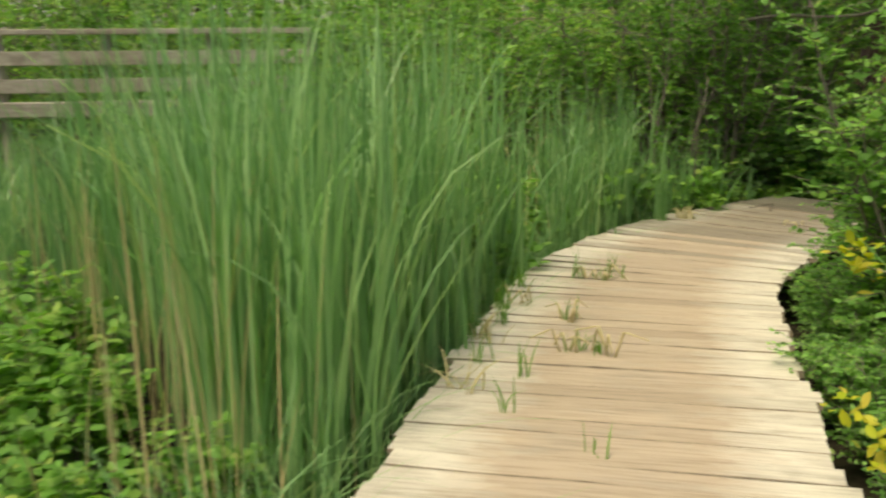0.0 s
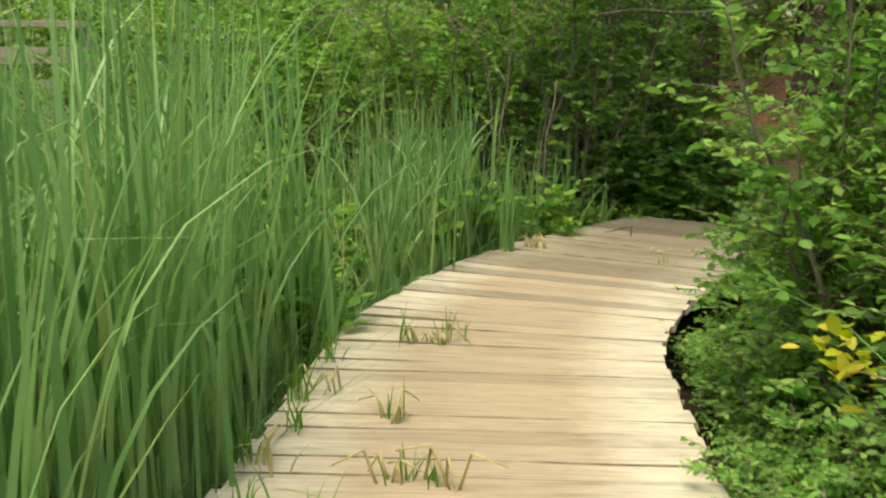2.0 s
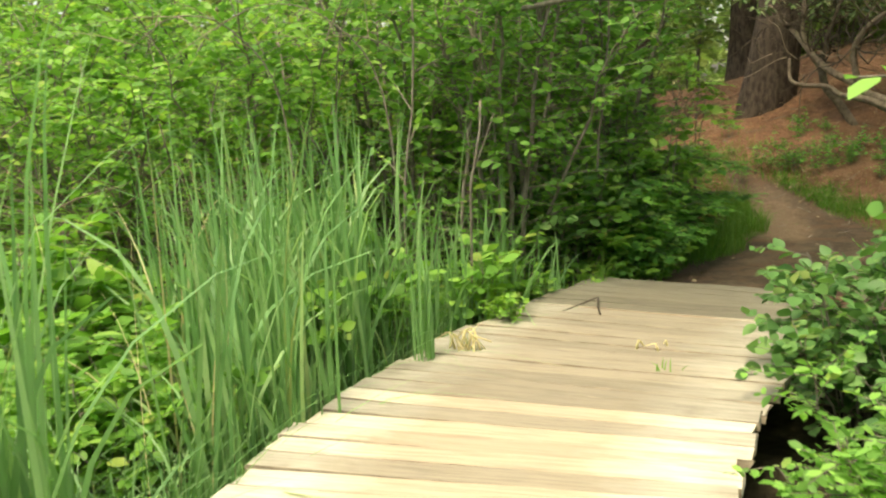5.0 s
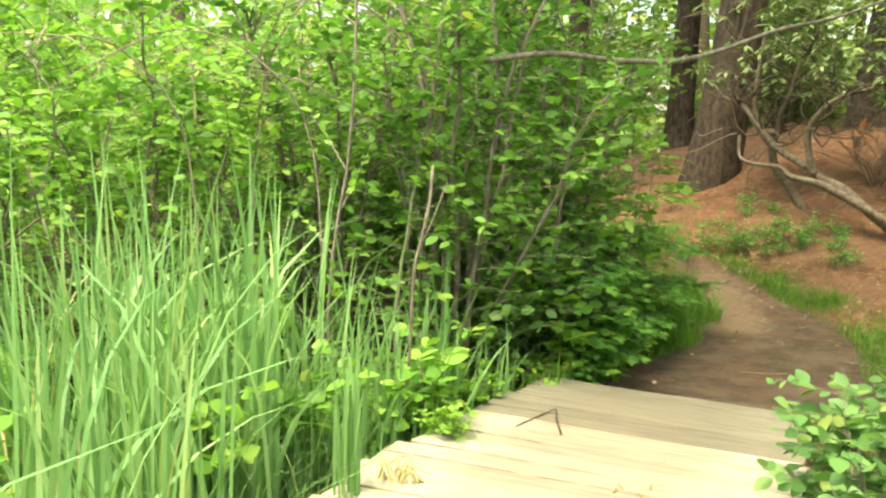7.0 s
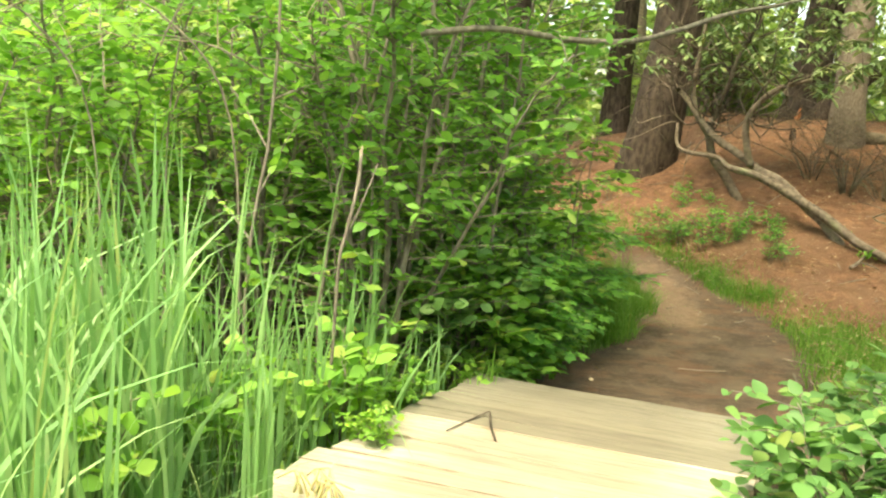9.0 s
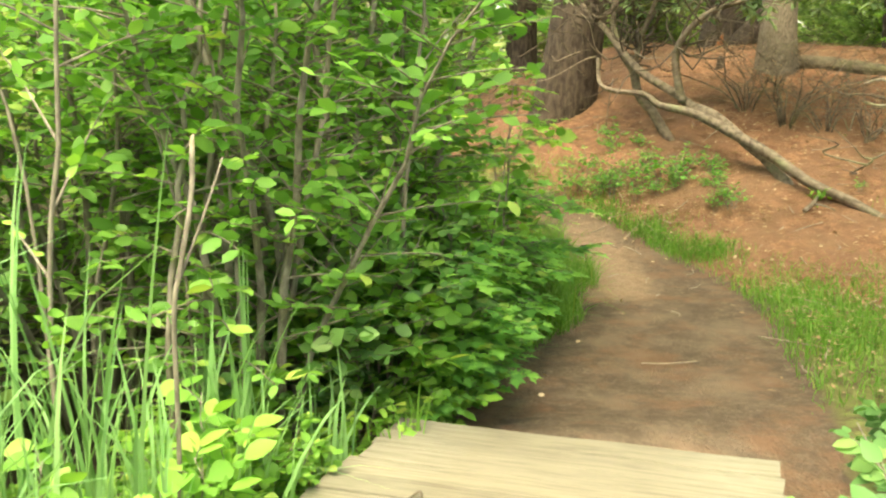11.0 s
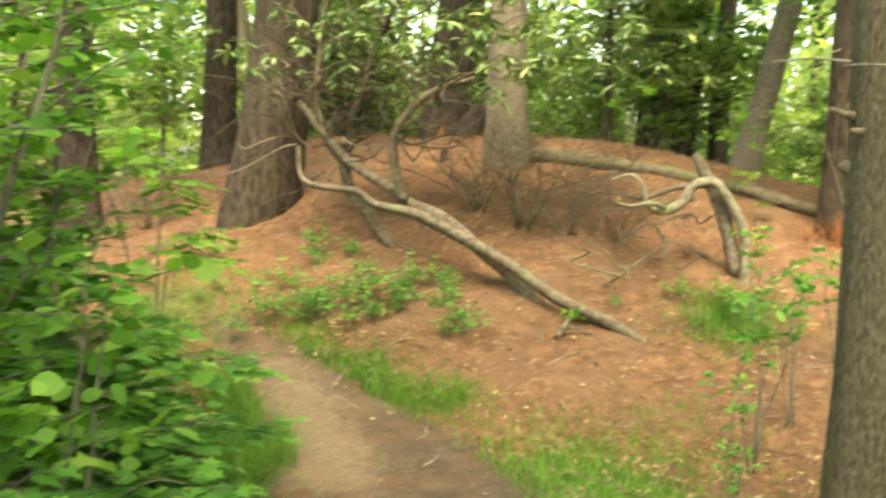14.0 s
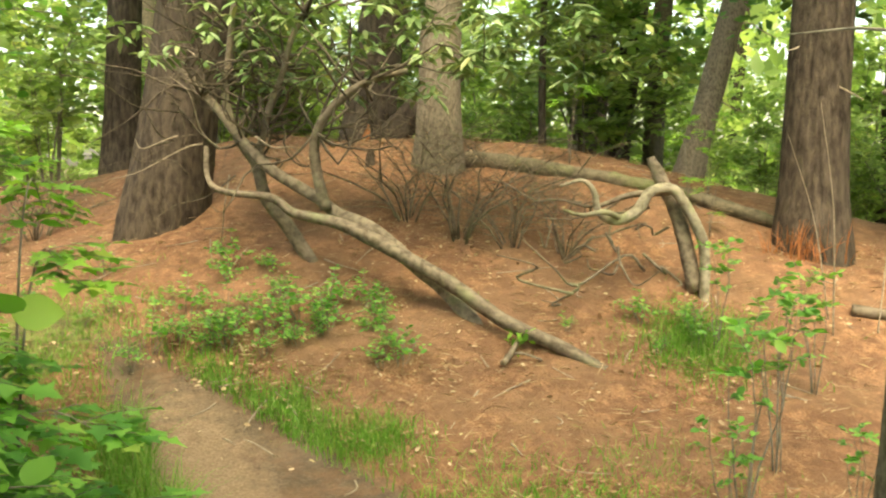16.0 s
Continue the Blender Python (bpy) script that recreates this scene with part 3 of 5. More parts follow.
# tall leafy shrub beside the boardwalk
tall_shrub = shrub("tall_shrub", "tall leafy alder shrub with rounded green leaves", 11, 2.5, 0.72, 13, 46, 12, OVAL, 0.054, LEAF_SHRUB, low=0.12, thick=0.013)
slim = put(tall_shrub, 1.82, 4.0, 1.0, 60)
slim.scale = (0.62, 0.62, 1.15)
tagged(slim, group="shrubs beside the boardwalk")
scatter(tall_shrub, [(2.02, 3.75, 1.12, 0), (2.35, 3.0, 1.05, 120), (2.75, 4.4, 1.15, 210), (2.9, 3.2, 1.05, 70), (3.2, 5.4, 0.9, 300), (3.3, 2.2, 1.0, 20)], "shrubs beside the boardwalk")
side_shrub = shrub("low_shrub", "low bushy shrub with glossy oval green leaves", 21, 1.0, 0.5, 9, 16, 9, ROUND, 0.066, LEAF_COOL, thick=0.008, twig_len=0.3)
scatter(side_shrub, [(2.08, 6.95, 1.12, 0), (2.45, 7.5, 1.08, 90), (2.75, 6.6, 1.2, 200), (2.95, 7.3, 1.3, 40), (2.2, 6.3, 0.85, 150), (3.1, 8.3, 0.9, 260), (0.7, 9.75, 1.2, 45), (1.0, 9.95, 0.95, 170), (0.35, 9.4, 0.8, 280), (1.3, 10.2, 0.7, 100), (0.5, 10.3, 1.5, 200), (-1.2, 8.6, 1.3, 75)], "shrubs at the boardwalk's end")
edge_shrub = shrub("low_shrub", "low dark green shrub overhanging the boards", 22, 1.0, 0.52, 11, 24, 11, OVAL, 0.048, LEAF_SHRUB, thick=0.008, twig_len=0.26)
scatter(edge_shrub, [(1.72, 5.25, 0.9, 0), (1.95, 4.65, 1.15, 80), (1.62, 3.2, 0.72, 170), (1.75, 2.6, 0.7, 250), (1.65, 4.1, 0.8, 310), (2.25, 5.6, 0.85, 30), (1.95, 1.6, 0.62, 120), (2.3, 0.9, 0.7, 10), (1.47, 4.6, 0.52, 50), (1.43, 5.2, 0.5, 130), (1.52, 3.85, 0.5, 220), (1.6, 3.3, 0.45, 290)], "shrubs beside the boardwalk")

lime_shrub = shrub("lime_shrub", "slender shrub with yellow-green leaves beside the cattails", 23, 1.65, 0.32, 6, 16, 8, OVAL, 0.06, LEAF_LIME, low=0.5, thick=0.007, twig_len=0.22)
scatter(lime_shrub, [(2.3, 2.4, 1.0, 0), (2.55, 2.2, 0.9, 140)], "shrubs beside the boardwalk")

# thicket behind the reeds and at the boardwalk's end
alder = shrub("alder_thicket", "grey-stemmed alder thicket with small green leaves", 31, 3.6, 1.15, 9, 42, 10, OVAL, 0.085, LEAF_ALDER, low=0.16, thick=0.022, twig_len=0.5)
alder2 = shrub("alder_thicket", "bright leafy alder thicket behind the reeds", 32, 3.4, 1.3, 10, 44, 10, OVAL, 0.088, LEAF_BRIGHT, low=0.05, thick=0.016, twig_len=0.5)
scatter(alder, [(0.35, 9.35, 0.9, 0), (1.0, 10.9, 1.0, 140), (-0.5, 10.1, 1.0, 250), (0.1, 11.9, 1.1, 60), (1.2, 12.9, 1.1, 190), (0.2, 14.8, 1.2, 320), (0.3, 16.6, 1.0, 80)], "alders at the boardwalk's end")
scatter(alder2, [(-1.6, 9.9, 1.0, 0), (-2.6, 9.0, 0.9, 130), (-3.5, 10.4, 1.1, 220), (-1.0, 11.9, 1.15, 45), (-2.4, 11.8, 1.15, 300), (-4.6, 11.6, 1.2, 170), (-4.4, 8.9, 0.85, 20), (-6.0, 12.8, 1.3, 70), (-7.6, 11.4, 1.2, 200), (-9.4, 11.8, 1.3, 320), (-11, 9.6, 1.3, 100), (-3.2, 13.8, 1.35, 260), (-0.8, 14.4, 1.3, 110), (-5.6, 15.6, 1.5, 15), (-9, 14.6, 1.5, 150), (-12.5, 12.5, 1.5, 220)], "shrubs behind the reeds")
viburnum = layered_bush("viburnum", "dark green layered viburnum beside the trail", 41, 1.05, 0.62, 15, 7, LOBED, 0.11, LEAF_VIB)
scatter(viburnum, [(1.28, 10.4, 0.85, 0), (1.55, 11.1, 0.95, 100), (1.78, 11.9, 1.0, 200), (1.2, 11.6, 1.25, 300), (1.8, 12.7, 0.9, 40), (1.0, 10.2, 1.0, 160), (1.2, 9.75, 0.6, 240), (1.5, 13.6, 0.7, 330)], "leafy bushes beside the trail")
leafy_low = shrub("marsh_plant", "low yellow-green marsh plant with broad leaves", 51, 0.75, 0.34, 9, 8, 7, OVAL, 0.085, LEAF_BRIGHT, thick=0.005, low=0.1, twig_len=0.2)
places = []
for i in range(46):
    x, y = -0.75 - 3.6 * rng.random(), 0.2 + 1.7 * rng.random()
    y += (-x - 0.7) * 0.12
    places.append((x, y, 0.55 + 0.35 * rng.random() + 0.25 * (x < -2), 360 * rng.random()))
for i in range(40):
    x, y = -1.9 - 2.6 * rng.random(), 6.0 + 2.6 * rng.random()
    places.append((x, y, 0.8 + 0.8 * rng.random(), 360 * rng.random()))
for i in range(34):
    y = 4.7 + 3.0 * rng.random()
    x = min(0.5 - 0.46 * (y - 2.95), left_edge(y) - 0.15) - 1.3 * rng.random() ** 1.4
    places.append((x, y, 0.7 + 0.5 * rng.random(), 360 * rng.random()))
for i in range(16):
    places.append((-0.75 + 1.1 * rng.random(), 8.3 + 0.9 * rng.random(), 0.4 + 0.3 * rng.random(), 360 * rng.random()))
scatter(leafy_low, places, "low marsh plants")


broadleaf = shrub("broadleaf_sapling", "young shrub with few broad bright green leaves", 52, 1.25, 0.3, 4, 7, 5, ROUND, 0.1, LEAF_BRIGHT, low=0.4, thick=0.006, twig_len=0.2)
scatter(broadleaf, [(-0.25, 7.8, 0.9, 0), (-0.6, 7.35, 0.95, 230), (-0.9, 8.2, 1.1, 300), (0.22, 8.3, 0.9, 20), (0.3, 8.55, 0.8, 200)], "broad-leaved saplings")


round_shrub = shrub("round_leaved_shrub", "bushy shrub with rounded bright green leaves", 54, 1.25, 0.42, 9, 13, 7, ROUND, 0.09, LEAF_BRIGHT, low=0.15, thick=0.007, flat=0.65, twig_len=0.26)
scatter(round_shrub, [(0.85, 9.6, 0.95, 0), (0.5, 9.4, 0.8, 100), (1.15, 9.9, 0.75, 210), (0.15, 8.55, 0.6, 40), (0.38, 8.8, 0.5, 290)], "round-leaved shrubs")
lime = shrub("lime_sprout", "small lime-green leafy sprout at the path's edge", 55, 0.36, 0.2, 6, 5, 6, OVAL, 0.07, LEAF_LIME, low=0.2, thick=0.004, twig_len=0.12)
scatter(lime, [(1.42, 10.15, 1.2, 0), (1.3, 9.95, 0.9, 80), (0.85, 9.15, 0.8, 170), (0.62, 9.0, 0.8, 260), (0.12, 8.32, 0.9, 20), (0.3, 8.5, 0.8, 120), (-0.1, 7.95, 0.9, 220), (0.98, 9.42, 0.6, 330), (1.12, 9.6, 0.7, 60), (-0.95, 7.0, 1.3, 40), (-1.3, 6.6, 1.5, 190), (-1.6, 7.2, 1.6, 290), (1.6, 10.7, 0.7, 140), (1.22, 9.72, 1.1, 200), (1.5, 10.45, 1.0, 310), (1.08, 9.5, 0.9, 15), (0.7, 9.25, 1.0, 100)], "lime sprouts")
for x, y, turn in ((0.4, 8.02, 0), (0.33, 8.1, 110)):
    tagged(put(lime, x, y, 0.5, turn, z=0.0), "small lime-green sprout rooted between the boards", group="lime sprouts")
fan_maple = layered_bush("maple_sapling", "slim maple sapling with flat tiers of pale green leaves", 57, 1.78, 0.62, 4, 5, LOBED, 0.1, LEAF_LIME, 0.66, 0.008, 0.26)
scatter(fan_maple, [(2.12, 12.85, 1.0, 20), (1.7, 14.2, 1.15, 200), (8.2, 15.2, 0.42, 40), (8.75, 15.5, 0.5, 130), (7.7, 16.4, 0.5, 250), (9.3, 14.9, 0.45, 310), (9.1, 13.3, 0.4, 90), (7.9, 14.6, 0.32, 180)], "young maples")


alder_young = shrub("leafy_alder", "upright young alder with broad bright leaves beside the trail", 53, 2.15, 0.5, 5, 13, 6, ROUND, 0.085, LEAF_BRIGHT, low=0.3, thick=0.009, twig_len=0.36)
scatter(alder_young, [(1.42, 10.6, 1.0, 0), (1.2, 12.0, 1.1, 130), (0.95, 9.75, 0.85, 240)], "young leafy alders")


# reeds
def reed_bed(name, label, seed, places, tall, spread_tall, width, mat, lean=0.16, bend=0.4, kind="stuff", category="reeds"):
    own = np.random.default_rng(seed)
    p = np.array(places)
    n = len(p)
    base = np.stack([p[:, 0], p[:, 1], height(p[:, 0], p[:, 1]) - 0.03], 1)
    hh = np.asarray(tall) * (1 + spread_tall * own.normal(0, 1, n).clip(-1.8, 1.6))
    v, f = blades(base, hh, np.abs(own.normal(0, lean, n)), width * (0.6 + 0.7 * own.random(n)), own, 7, bend)
    ob = part(name, mesh_from(name, v, f, mat))
    return tagged(ob, label, category, kind=kind)


def clumped(n, inside, box, r=0.07):
    """Places in clumps of about nine inside a region."""
    out = []
    x0, y0, x1, y1 = box
    while len(out) < n:
        cx, cy = x0 + (x1 - x0) * rng.random(), y0 + (y1 - y0) * rng.random()
        if inside(cx, cy):
            out += [(cx + r * rng.normal(), cy + r * rng.normal()) for _ in range(9)]
    return out


dense = clumped(2000, lambda x, y: x < left_edge(y) - 0.03 and y > 1.25 - 0.75 * (x + 0.7) and x > -4.2, (-4.2, 1.2, -0.3, 5.0))
hd = [2.1 + 0.12 * min(0, x + 1.2) - 0.1 * max(0, y - 3.6) - 0.5 * max(0, x + 0.95) for x, y in dense]
reed_bed("cattail_bed", "dense bed of tall blue-green cattail leaves", 61, dense, hd, 0.18, 0.027, REED, 0.12, 0.45)
thin = clumped(520, lambda x, y: x < left_edge(y) - 0.02 and x > 0.6 - 0.46 * (y - 2.95), (-2.0, 5.6, 0.2, 8.2))
reed_bed("cattail_bed", "thinner bed of fresh green cattail leaves", 62, thin, 1.42, 0.25, 0.028, REED_BRIGHT, 0.18, 0.5)
far_reeds = clumped(1500, lambda x, y: True, (-8.5, 3.4, -4.0, 8.2))
reed_bed("cattail_bed", "cattail leaves farther out in the marsh", 63, far_reeds, 1.25, 0.16, 0.02, REED)
dry = clumped(320, lambda x, y: x < left_edge(y) - 0.05, (-3.2, 0.6, -0.2, 7.5), 0.2)
reed_bed("dry_reeds", "scattered dry tan reed stalks", 64, dry, 1.2, 0.35, 0.011, STRAW, 0.16, 0.2)
fringe = clumped(1900, lambda x, y: left_edge(y) - 0.45 < x < left_edge(y) + 0.02, (-1.1, 0.0, 0.9, 8.9), 0.05)
reed_bed("edge_grass", "loose grass leaning over the boards", 65, fringe, 0.58, 0.4, 0.01, REED_BRIGHT, 0.55, 0.9, category="grass")


def tuft(name, label, x, y, z, n, tall, mat, seed, width=0.01, lean=0.25, r=0.03, bend=0.5, category="grass"):
    """One clump of blades with its foot at x, y; each blade a part."""
    own = np.random.default_rng(seed)
    ob = tagged(new(name), label, category)
    ob.location = (x, y, z)
    for _ in range(n):
        base = np.array([[own.normal(0, r), own.normal(0, r), -0.02]])
        v, f = blades(base, tall * (0.55 + 0.5 * own.random(1)), np.abs(own.normal(0, lean, 1)), width * (0.7 + 0.6 * own.random(1)), own, 6, bend)
        part("blade", mesh_from("blade", v, f, mat), ob)
    return ob


# clumps that stand alone
tuft("cattail_clump", "fresh cattail clump growing through the boardwalk's edge", -0.02, 7.25, 0, 16, 0.9, REED_BRIGHT, 70, 0.022, 0.06, 0.03, 0.15, "reeds")
for i, (x, y, n, hgt) in enumerate([(0.62, 8.95, 14, 0.75), (0.28, 8.9, 20, 1.2), (-0.2, 8.7, 16, 1.3), (-0.5, 8.35, 18, 1.4), (-0.1, 7.9, 14, 1.2), (0.3, 8.36, 16, 0.85), (0.12, 8.2, 20, 1.05), (0.4, 8.62, 12, 0.8), (0.2, 8.75, 26, 1.15), (0.0, 8.45, 22, 1.1), (-0.3, 8.6, 22, 1.25), (0.35, 8.55, 12, 0.9), (-0.35, 7.75, 18, 1.35), (-0.75, 7.2, 22, 1.5), (-0.95, 7.9, 20, 1.7), (-1.5, 7.4, 22, 1.75)]):
    tuft("cattail_clump", "fresh green cattail clump beside the boardwalk", x, y, h1(x, y), n, hgt, REED_BRIGHT, 80 + i, 0.02, 0.16, 0.05, 0.3, "reeds")
for i, (x, y, n, hgt) in enumerate([(1.92, 1.85, 14, 1.75), (2.12, 1.95, 16, 1.95), (2.28, 2.08, 14, 1.95), (1.85, 1.3, 8, 1.0)]):
    tuft("cattail_clump", "few broad cattail leaves among the shrubs", x, y, h1(x, y), n, hgt, REED_BRIGHT, 90 + i, 0.026, 0.16, 0.07, 0.4, "reeds")
TUFTS = [(-0.03, 4.6, 6, 0.14), (-0.17, 4.56, 9, 0.2), (0.08, 4.66, 9, 0.18), (0.33, 2.92, 8, 0.13), (0.03, 3.5, 6, 0.16), (0.22, 2.9, 6, 0.14), (-0.42, 3.6, 14, 0.22), (-0.3, 3.3, 12, 0.16), (-0.5, 4.2, 12, 0.2), (0.08, 2.4, 4, 0.2), (-0.2, 2.55, 6, 0.16), (0.16, 1.95, 5, 0.15), (0.62, 1.6, 4, 0.12), (1.21, 6.95, 4, 0.08), (0.22, 7.45, 8, 0.1), (0.98, 9.15, 10, 0.22), (0.85, 9.1, 8, 0.12), (-0.38, 2.95, 12, 0.2)]
for i, (x, y, n, hgt) in enumerate(TUFTS):
    tuft("grass_tuft", "small green grass tuft growing between the boards", x, y, 0, n + 2, hgt * 1.35, GRASS, 100 + i, 0.009, 0.35, 0.03)
for i, (x, y, n, hgt) in enumerate([(0.17, 7.4, 6, 0.14), (-0.14, 2.15, 6, 0.18), (-0.28, 2.9, 5, 0.16)]):
    tuft("straw_tuft", "bent dry straw lying on the boards", x, y, 0.004, n + 6, hgt * 1.5, STRAW, 130 + i, 0.013, 0.9, 0.05, 0.9)


def bent_straw(x, y, n, tall, seed):
    """A few dry stalks that rise from a joint and are bent sharply over."""
    own = np.random.default_rng(seed)
    ob = tagged(new("bent_straw"), "dry pale straw stalks bent over the boards", "grass", "bent straws")
    ob.location = (x, y, 0)
    for _ in range(n):
        a, h = own.uniform(0, 2 * np.pi), tall * own.uniform(0.7, 1.2)
        d = np.array([math.cos(a), 0.5 * math.sin(a), 0])
        foot = np.array([own.normal(0, 0.05), own.normal(0, 0.03), -0.02])
        knee = foot + d * h * 0.35 + (0, 0, h)
        tip = knee + d * h * own.uniform(0.5, 1.1) + (0, 0, -h * own.uniform(0.1, 0.9))
        pts = np.array([foot, foot * 0.4 + knee * 0.6, knee, knee * 0.85 + tip * 0.15 + (0, 0, 0.004), tip])
        v, f = tube_data(pts, (0.006, 0.006, 0.0055, 0.005, 0.003), 4)
        part("stalk", mesh_from("stalk", v, f, STRAW), ob)
    return ob


for i, (x, y, n, tall) in enumerate([(0.2, 2.87, 5, 0.14), (0.34, 2.9, 4, 0.16), (0.03, 3.47, 4, 0.13), (-0.04, 4.59, 5, 0.12), (0.17, 7.42, 7, 0.12), (1.2, 7.38, 3, 0.05), (-0.35, 3.75, 4, 0.14)]):
    bent_straw(x, y, n, tall, 160 + i)


# ---- trunks and wood ----
def wood(name, pts, radii, mat, parent=None, sides=9, rough=0.12, n=24, label="", seed=0):
    """A round limb through pts with its own taper."""
    p = curve(pts, n)
    r = np.interp(np.linspace(0, 1, n), np.linspace(0, 1, len(radii)), radii)
    v, f = tube_data(p, r, sides + sides % 2, rough, seed)
    return part(name, mesh_from(name, v, f, mat, True), parent, label)


CROWN_RNG = np.random.default_rng(5)


def crown_mesh(name, n, r, z0, z1, size, mat, shape=SIMPLE):
    """A loose crown of leaf sprays in uneven clumps."""
    own = CROWN_RNG
    pos = []
    for _ in range(max(6, n // 60)):
        a, q = own.random() * 2 * np.pi, r * math.sqrt(own.random())
        c = np.array([math.cos(a) * q, math.sin(a) * q, z0 + (z1 - z0) * own.random()])
        pos.append(c + own.normal(0, 1, (60, 3)) * np.array([0.55, 0.55, 0.22]) * (0.5 + r * 0.16))
    pos = np.vstack(pos)
    d = own.normal(0, 1, pos.shape) * np.array([1, 1, 0.4])
    u = own.normal(0, 0.5, pos.shape) + np.array([0, 0, 1.0])
    v, f = leaves(shape, pos, d, u, size * (0.6 + 0.8 * own.random(len(pos))))
    return mesh_from(name, v, f, mat)


# PINE_CROWN hangs above view; its density is set to shade the mound.
PINE_CROWN = crown_mesh("crown", 2200, 2.8, 5.2, 12, 0.26, LEAF_DARK)
LEAF_CROWN = crown_mesh("crown", 1900, 2.8, 3.8, 10, 0.2, LEAF_FAR)
LOW_CROWN = crown_mesh("crown", 1700, 2.1, 2.5, 6, 0.15, LEAF_DARK)


LIMB_MESHES = {}


def bough(mat):
    """One bough, rising a little as it leaves the trunk; alike boughs share it."""
    if mat.name not in LIMB_MESHES:
        v, f = tube_data(curve([(0, 0, 0), (0.8, 0.05, 0.15), (1.6, -0.05, 0.42), (2.5, 0.05, 0.6)], 10), np.linspace(0.07, 0.012, 10), 8, 0.12, 3)
        LIMB_MESHES[mat.name] = mesh_from("limb", v, f, mat, True)
    return LIMB_MESHES[mat.name]


def tree(name, label, x, y, r, tall, lean, mat, crown, seed, flare=1.35, sides=28, stubs=0, category="tree", rise=1.5):
    """A tree: flared ridged trunk leaning by lean metres per metre, dead stubs, and its crown."""
    own = np.random.default_rng(seed)
    top = tagged(new(name), label, category)
    top.location = (x, y, h1(x, y))
    n = 40
    t = np.linspace(0, 1, n) ** 1.6
    z = -0.25 + t * (tall + 0.25)
    p = np.stack([lean[0] * z + 0.02 * np.sin(z * 1.3 + seed), lean[1] * z + 0.02 * np.cos(z * 1.1 + seed), z], 1)
    rad = r * (1 - 0.55 * t) * (1 + (flare - 1) * np.exp(-(np.maximum(z, 0) / (r * rise)) ** 1.2))
    v, f = tube_data(p, rad, sides, 0.035, seed)
    bole = part("trunk", mesh_from("trunk", v, f, mat, True), top)
    if crown:
        c = part("crown", crown, top)
        c.location, c.rotation_euler = (lean[0] * 7, lean[1] * 7, 0), (0, 0, own.random() * 6)
        for q in range(7):
            zz = tall * (0.44 + 0.075 * q)
            arm = part("limb", bough(mat), top)
            arm.location, arm.rotation_euler = (lean[0] * zz, lean[1] * zz, zz), (0, 0, 2.4 * q + seed)
            arm.scale = (1.1 - 0.09 * q,) * 3 if tall > 8 else (0.45,) * 3
    for q in range(stubs):
        zz, a = 0.8 + own.random() * 3.2, own.random() * 6.28
        o = np.array([lean[0] * zz, lean[1] * zz, zz])
        out = np.array([math.cos(a), math.sin(a), own.normal(0, 0.25)])
        ln = 0.25 + own.random() * 0.8
        pts = [o + out * ln * u + np.array([0, 0, own.normal(0, 0.04)]) for u in (0.1, 0.4, 0.7, 1)]
        wood("dead_branch", pts, (0.014, 0.004), TWIG, bole, 5, 0.1, 8, "bare dead branch", seed + q)
    return top


big_pine = tree("pine_tree", "large old pine with dark ridged bark on the needle slope", 3.85, 17.6, 0.365, 13, (0.13, -0.05), PINE_BARK, PINE_CROWN, 201, 1.2, 40, 5)
# Unseen crown widened and shifted to shade the slope's left side.
wide_shade_crown = [c for c in big_pine.children if c.name.startswith("crown")][0]
wide_shade_crown.location, wide_shade_crown.scale = (-1.8, -0.6, 0), (1.25, 1.25, 1.0)
# Unseen crown, added and pushed off its trunk to shade the boardwalk's end.
OAK_SHADE_CROWN = crown_mesh("crown", 4700, 3.8, 3.6, 8, 0.22, LEAF_ALDER)
near_tree = tree("oak_tree", "grey-brown ridged trunk close beside the trail", 4.54, 10.2, 0.186, 11, (0.012, 0.01), GREY_BARK, OAK_SHADE_CROWN, 202, 1.28, 48, 0, rise=4.5)
[c for c in near_tree.children if c.name.startswith("crown")][0].location = (-1.7, -0.8, 0)
ahead, aside = np.array([-0.82, -0.57, 0]), np.array([0.57, -0.82, 0])
for i, spots in enumerate((((-0.15, 0.05, 2.06), (-0.3, 0.06, 2.08), (-0.5, 0.08, 2.07)), ((-0.17, 0.1, 2.04), (-0.08, 0.23, 2.03), (0.2, 0.3, 2.0), (0.45, 0.28, 1.97), (0.9, 0.2, 2.03)), ((0.2, 0.3, 2.0), (0.34, 0.3, 2.05), (0.5, 0.26, 2.06)), ((0.16, 0.0, 2.12), (0.4, 0.05, 2.16), (0.8, 0.1, 2.18)))):
    wood("dead_branch", [tuple(aside * a + ahead * b + (0, 0, z)) for a, b, z in spots], (0.007, 0.005, 0.002), STEM_BARK, near_tree, 6, 0.1, 18, "thin bare dead branch", 40 + i)
for who, label, pts, radii in (
    ("branch_stub", "broken branch stub", [(-0.12, 0.05, 1.85), (-0.17, 0.085, 1.86), (-0.2, 0.11, 1.88), (-0.215, 0.115, 1.88)], (0.022, 0.011, 0.009, 0.007)),
    ("branch_stub", "broken branch stub", [(-0.13, 0.0, 1.79), (-0.185, 0.015, 1.795), (-0.2, 0.022, 1.8)], (0.02, 0.01, 0.007)),
    ("knot", "dark scarred knot", [(-0.09, 0.1, 1.66), (-0.12, 0.135, 1.66), (-0.13, 0.145, 1.665)], (0.04, 0.02, 0.008)),
):
    v, f = tube_data(pts, radii, 10, 0.3, 7)
    part(who, mesh_from(who, v, f, LIMB_BARK, True), near_tree, label)
FAR_CROWN = crown_mesh("crown", 700, 2.8, 6, 12, 0.28, LEAF_DARK)
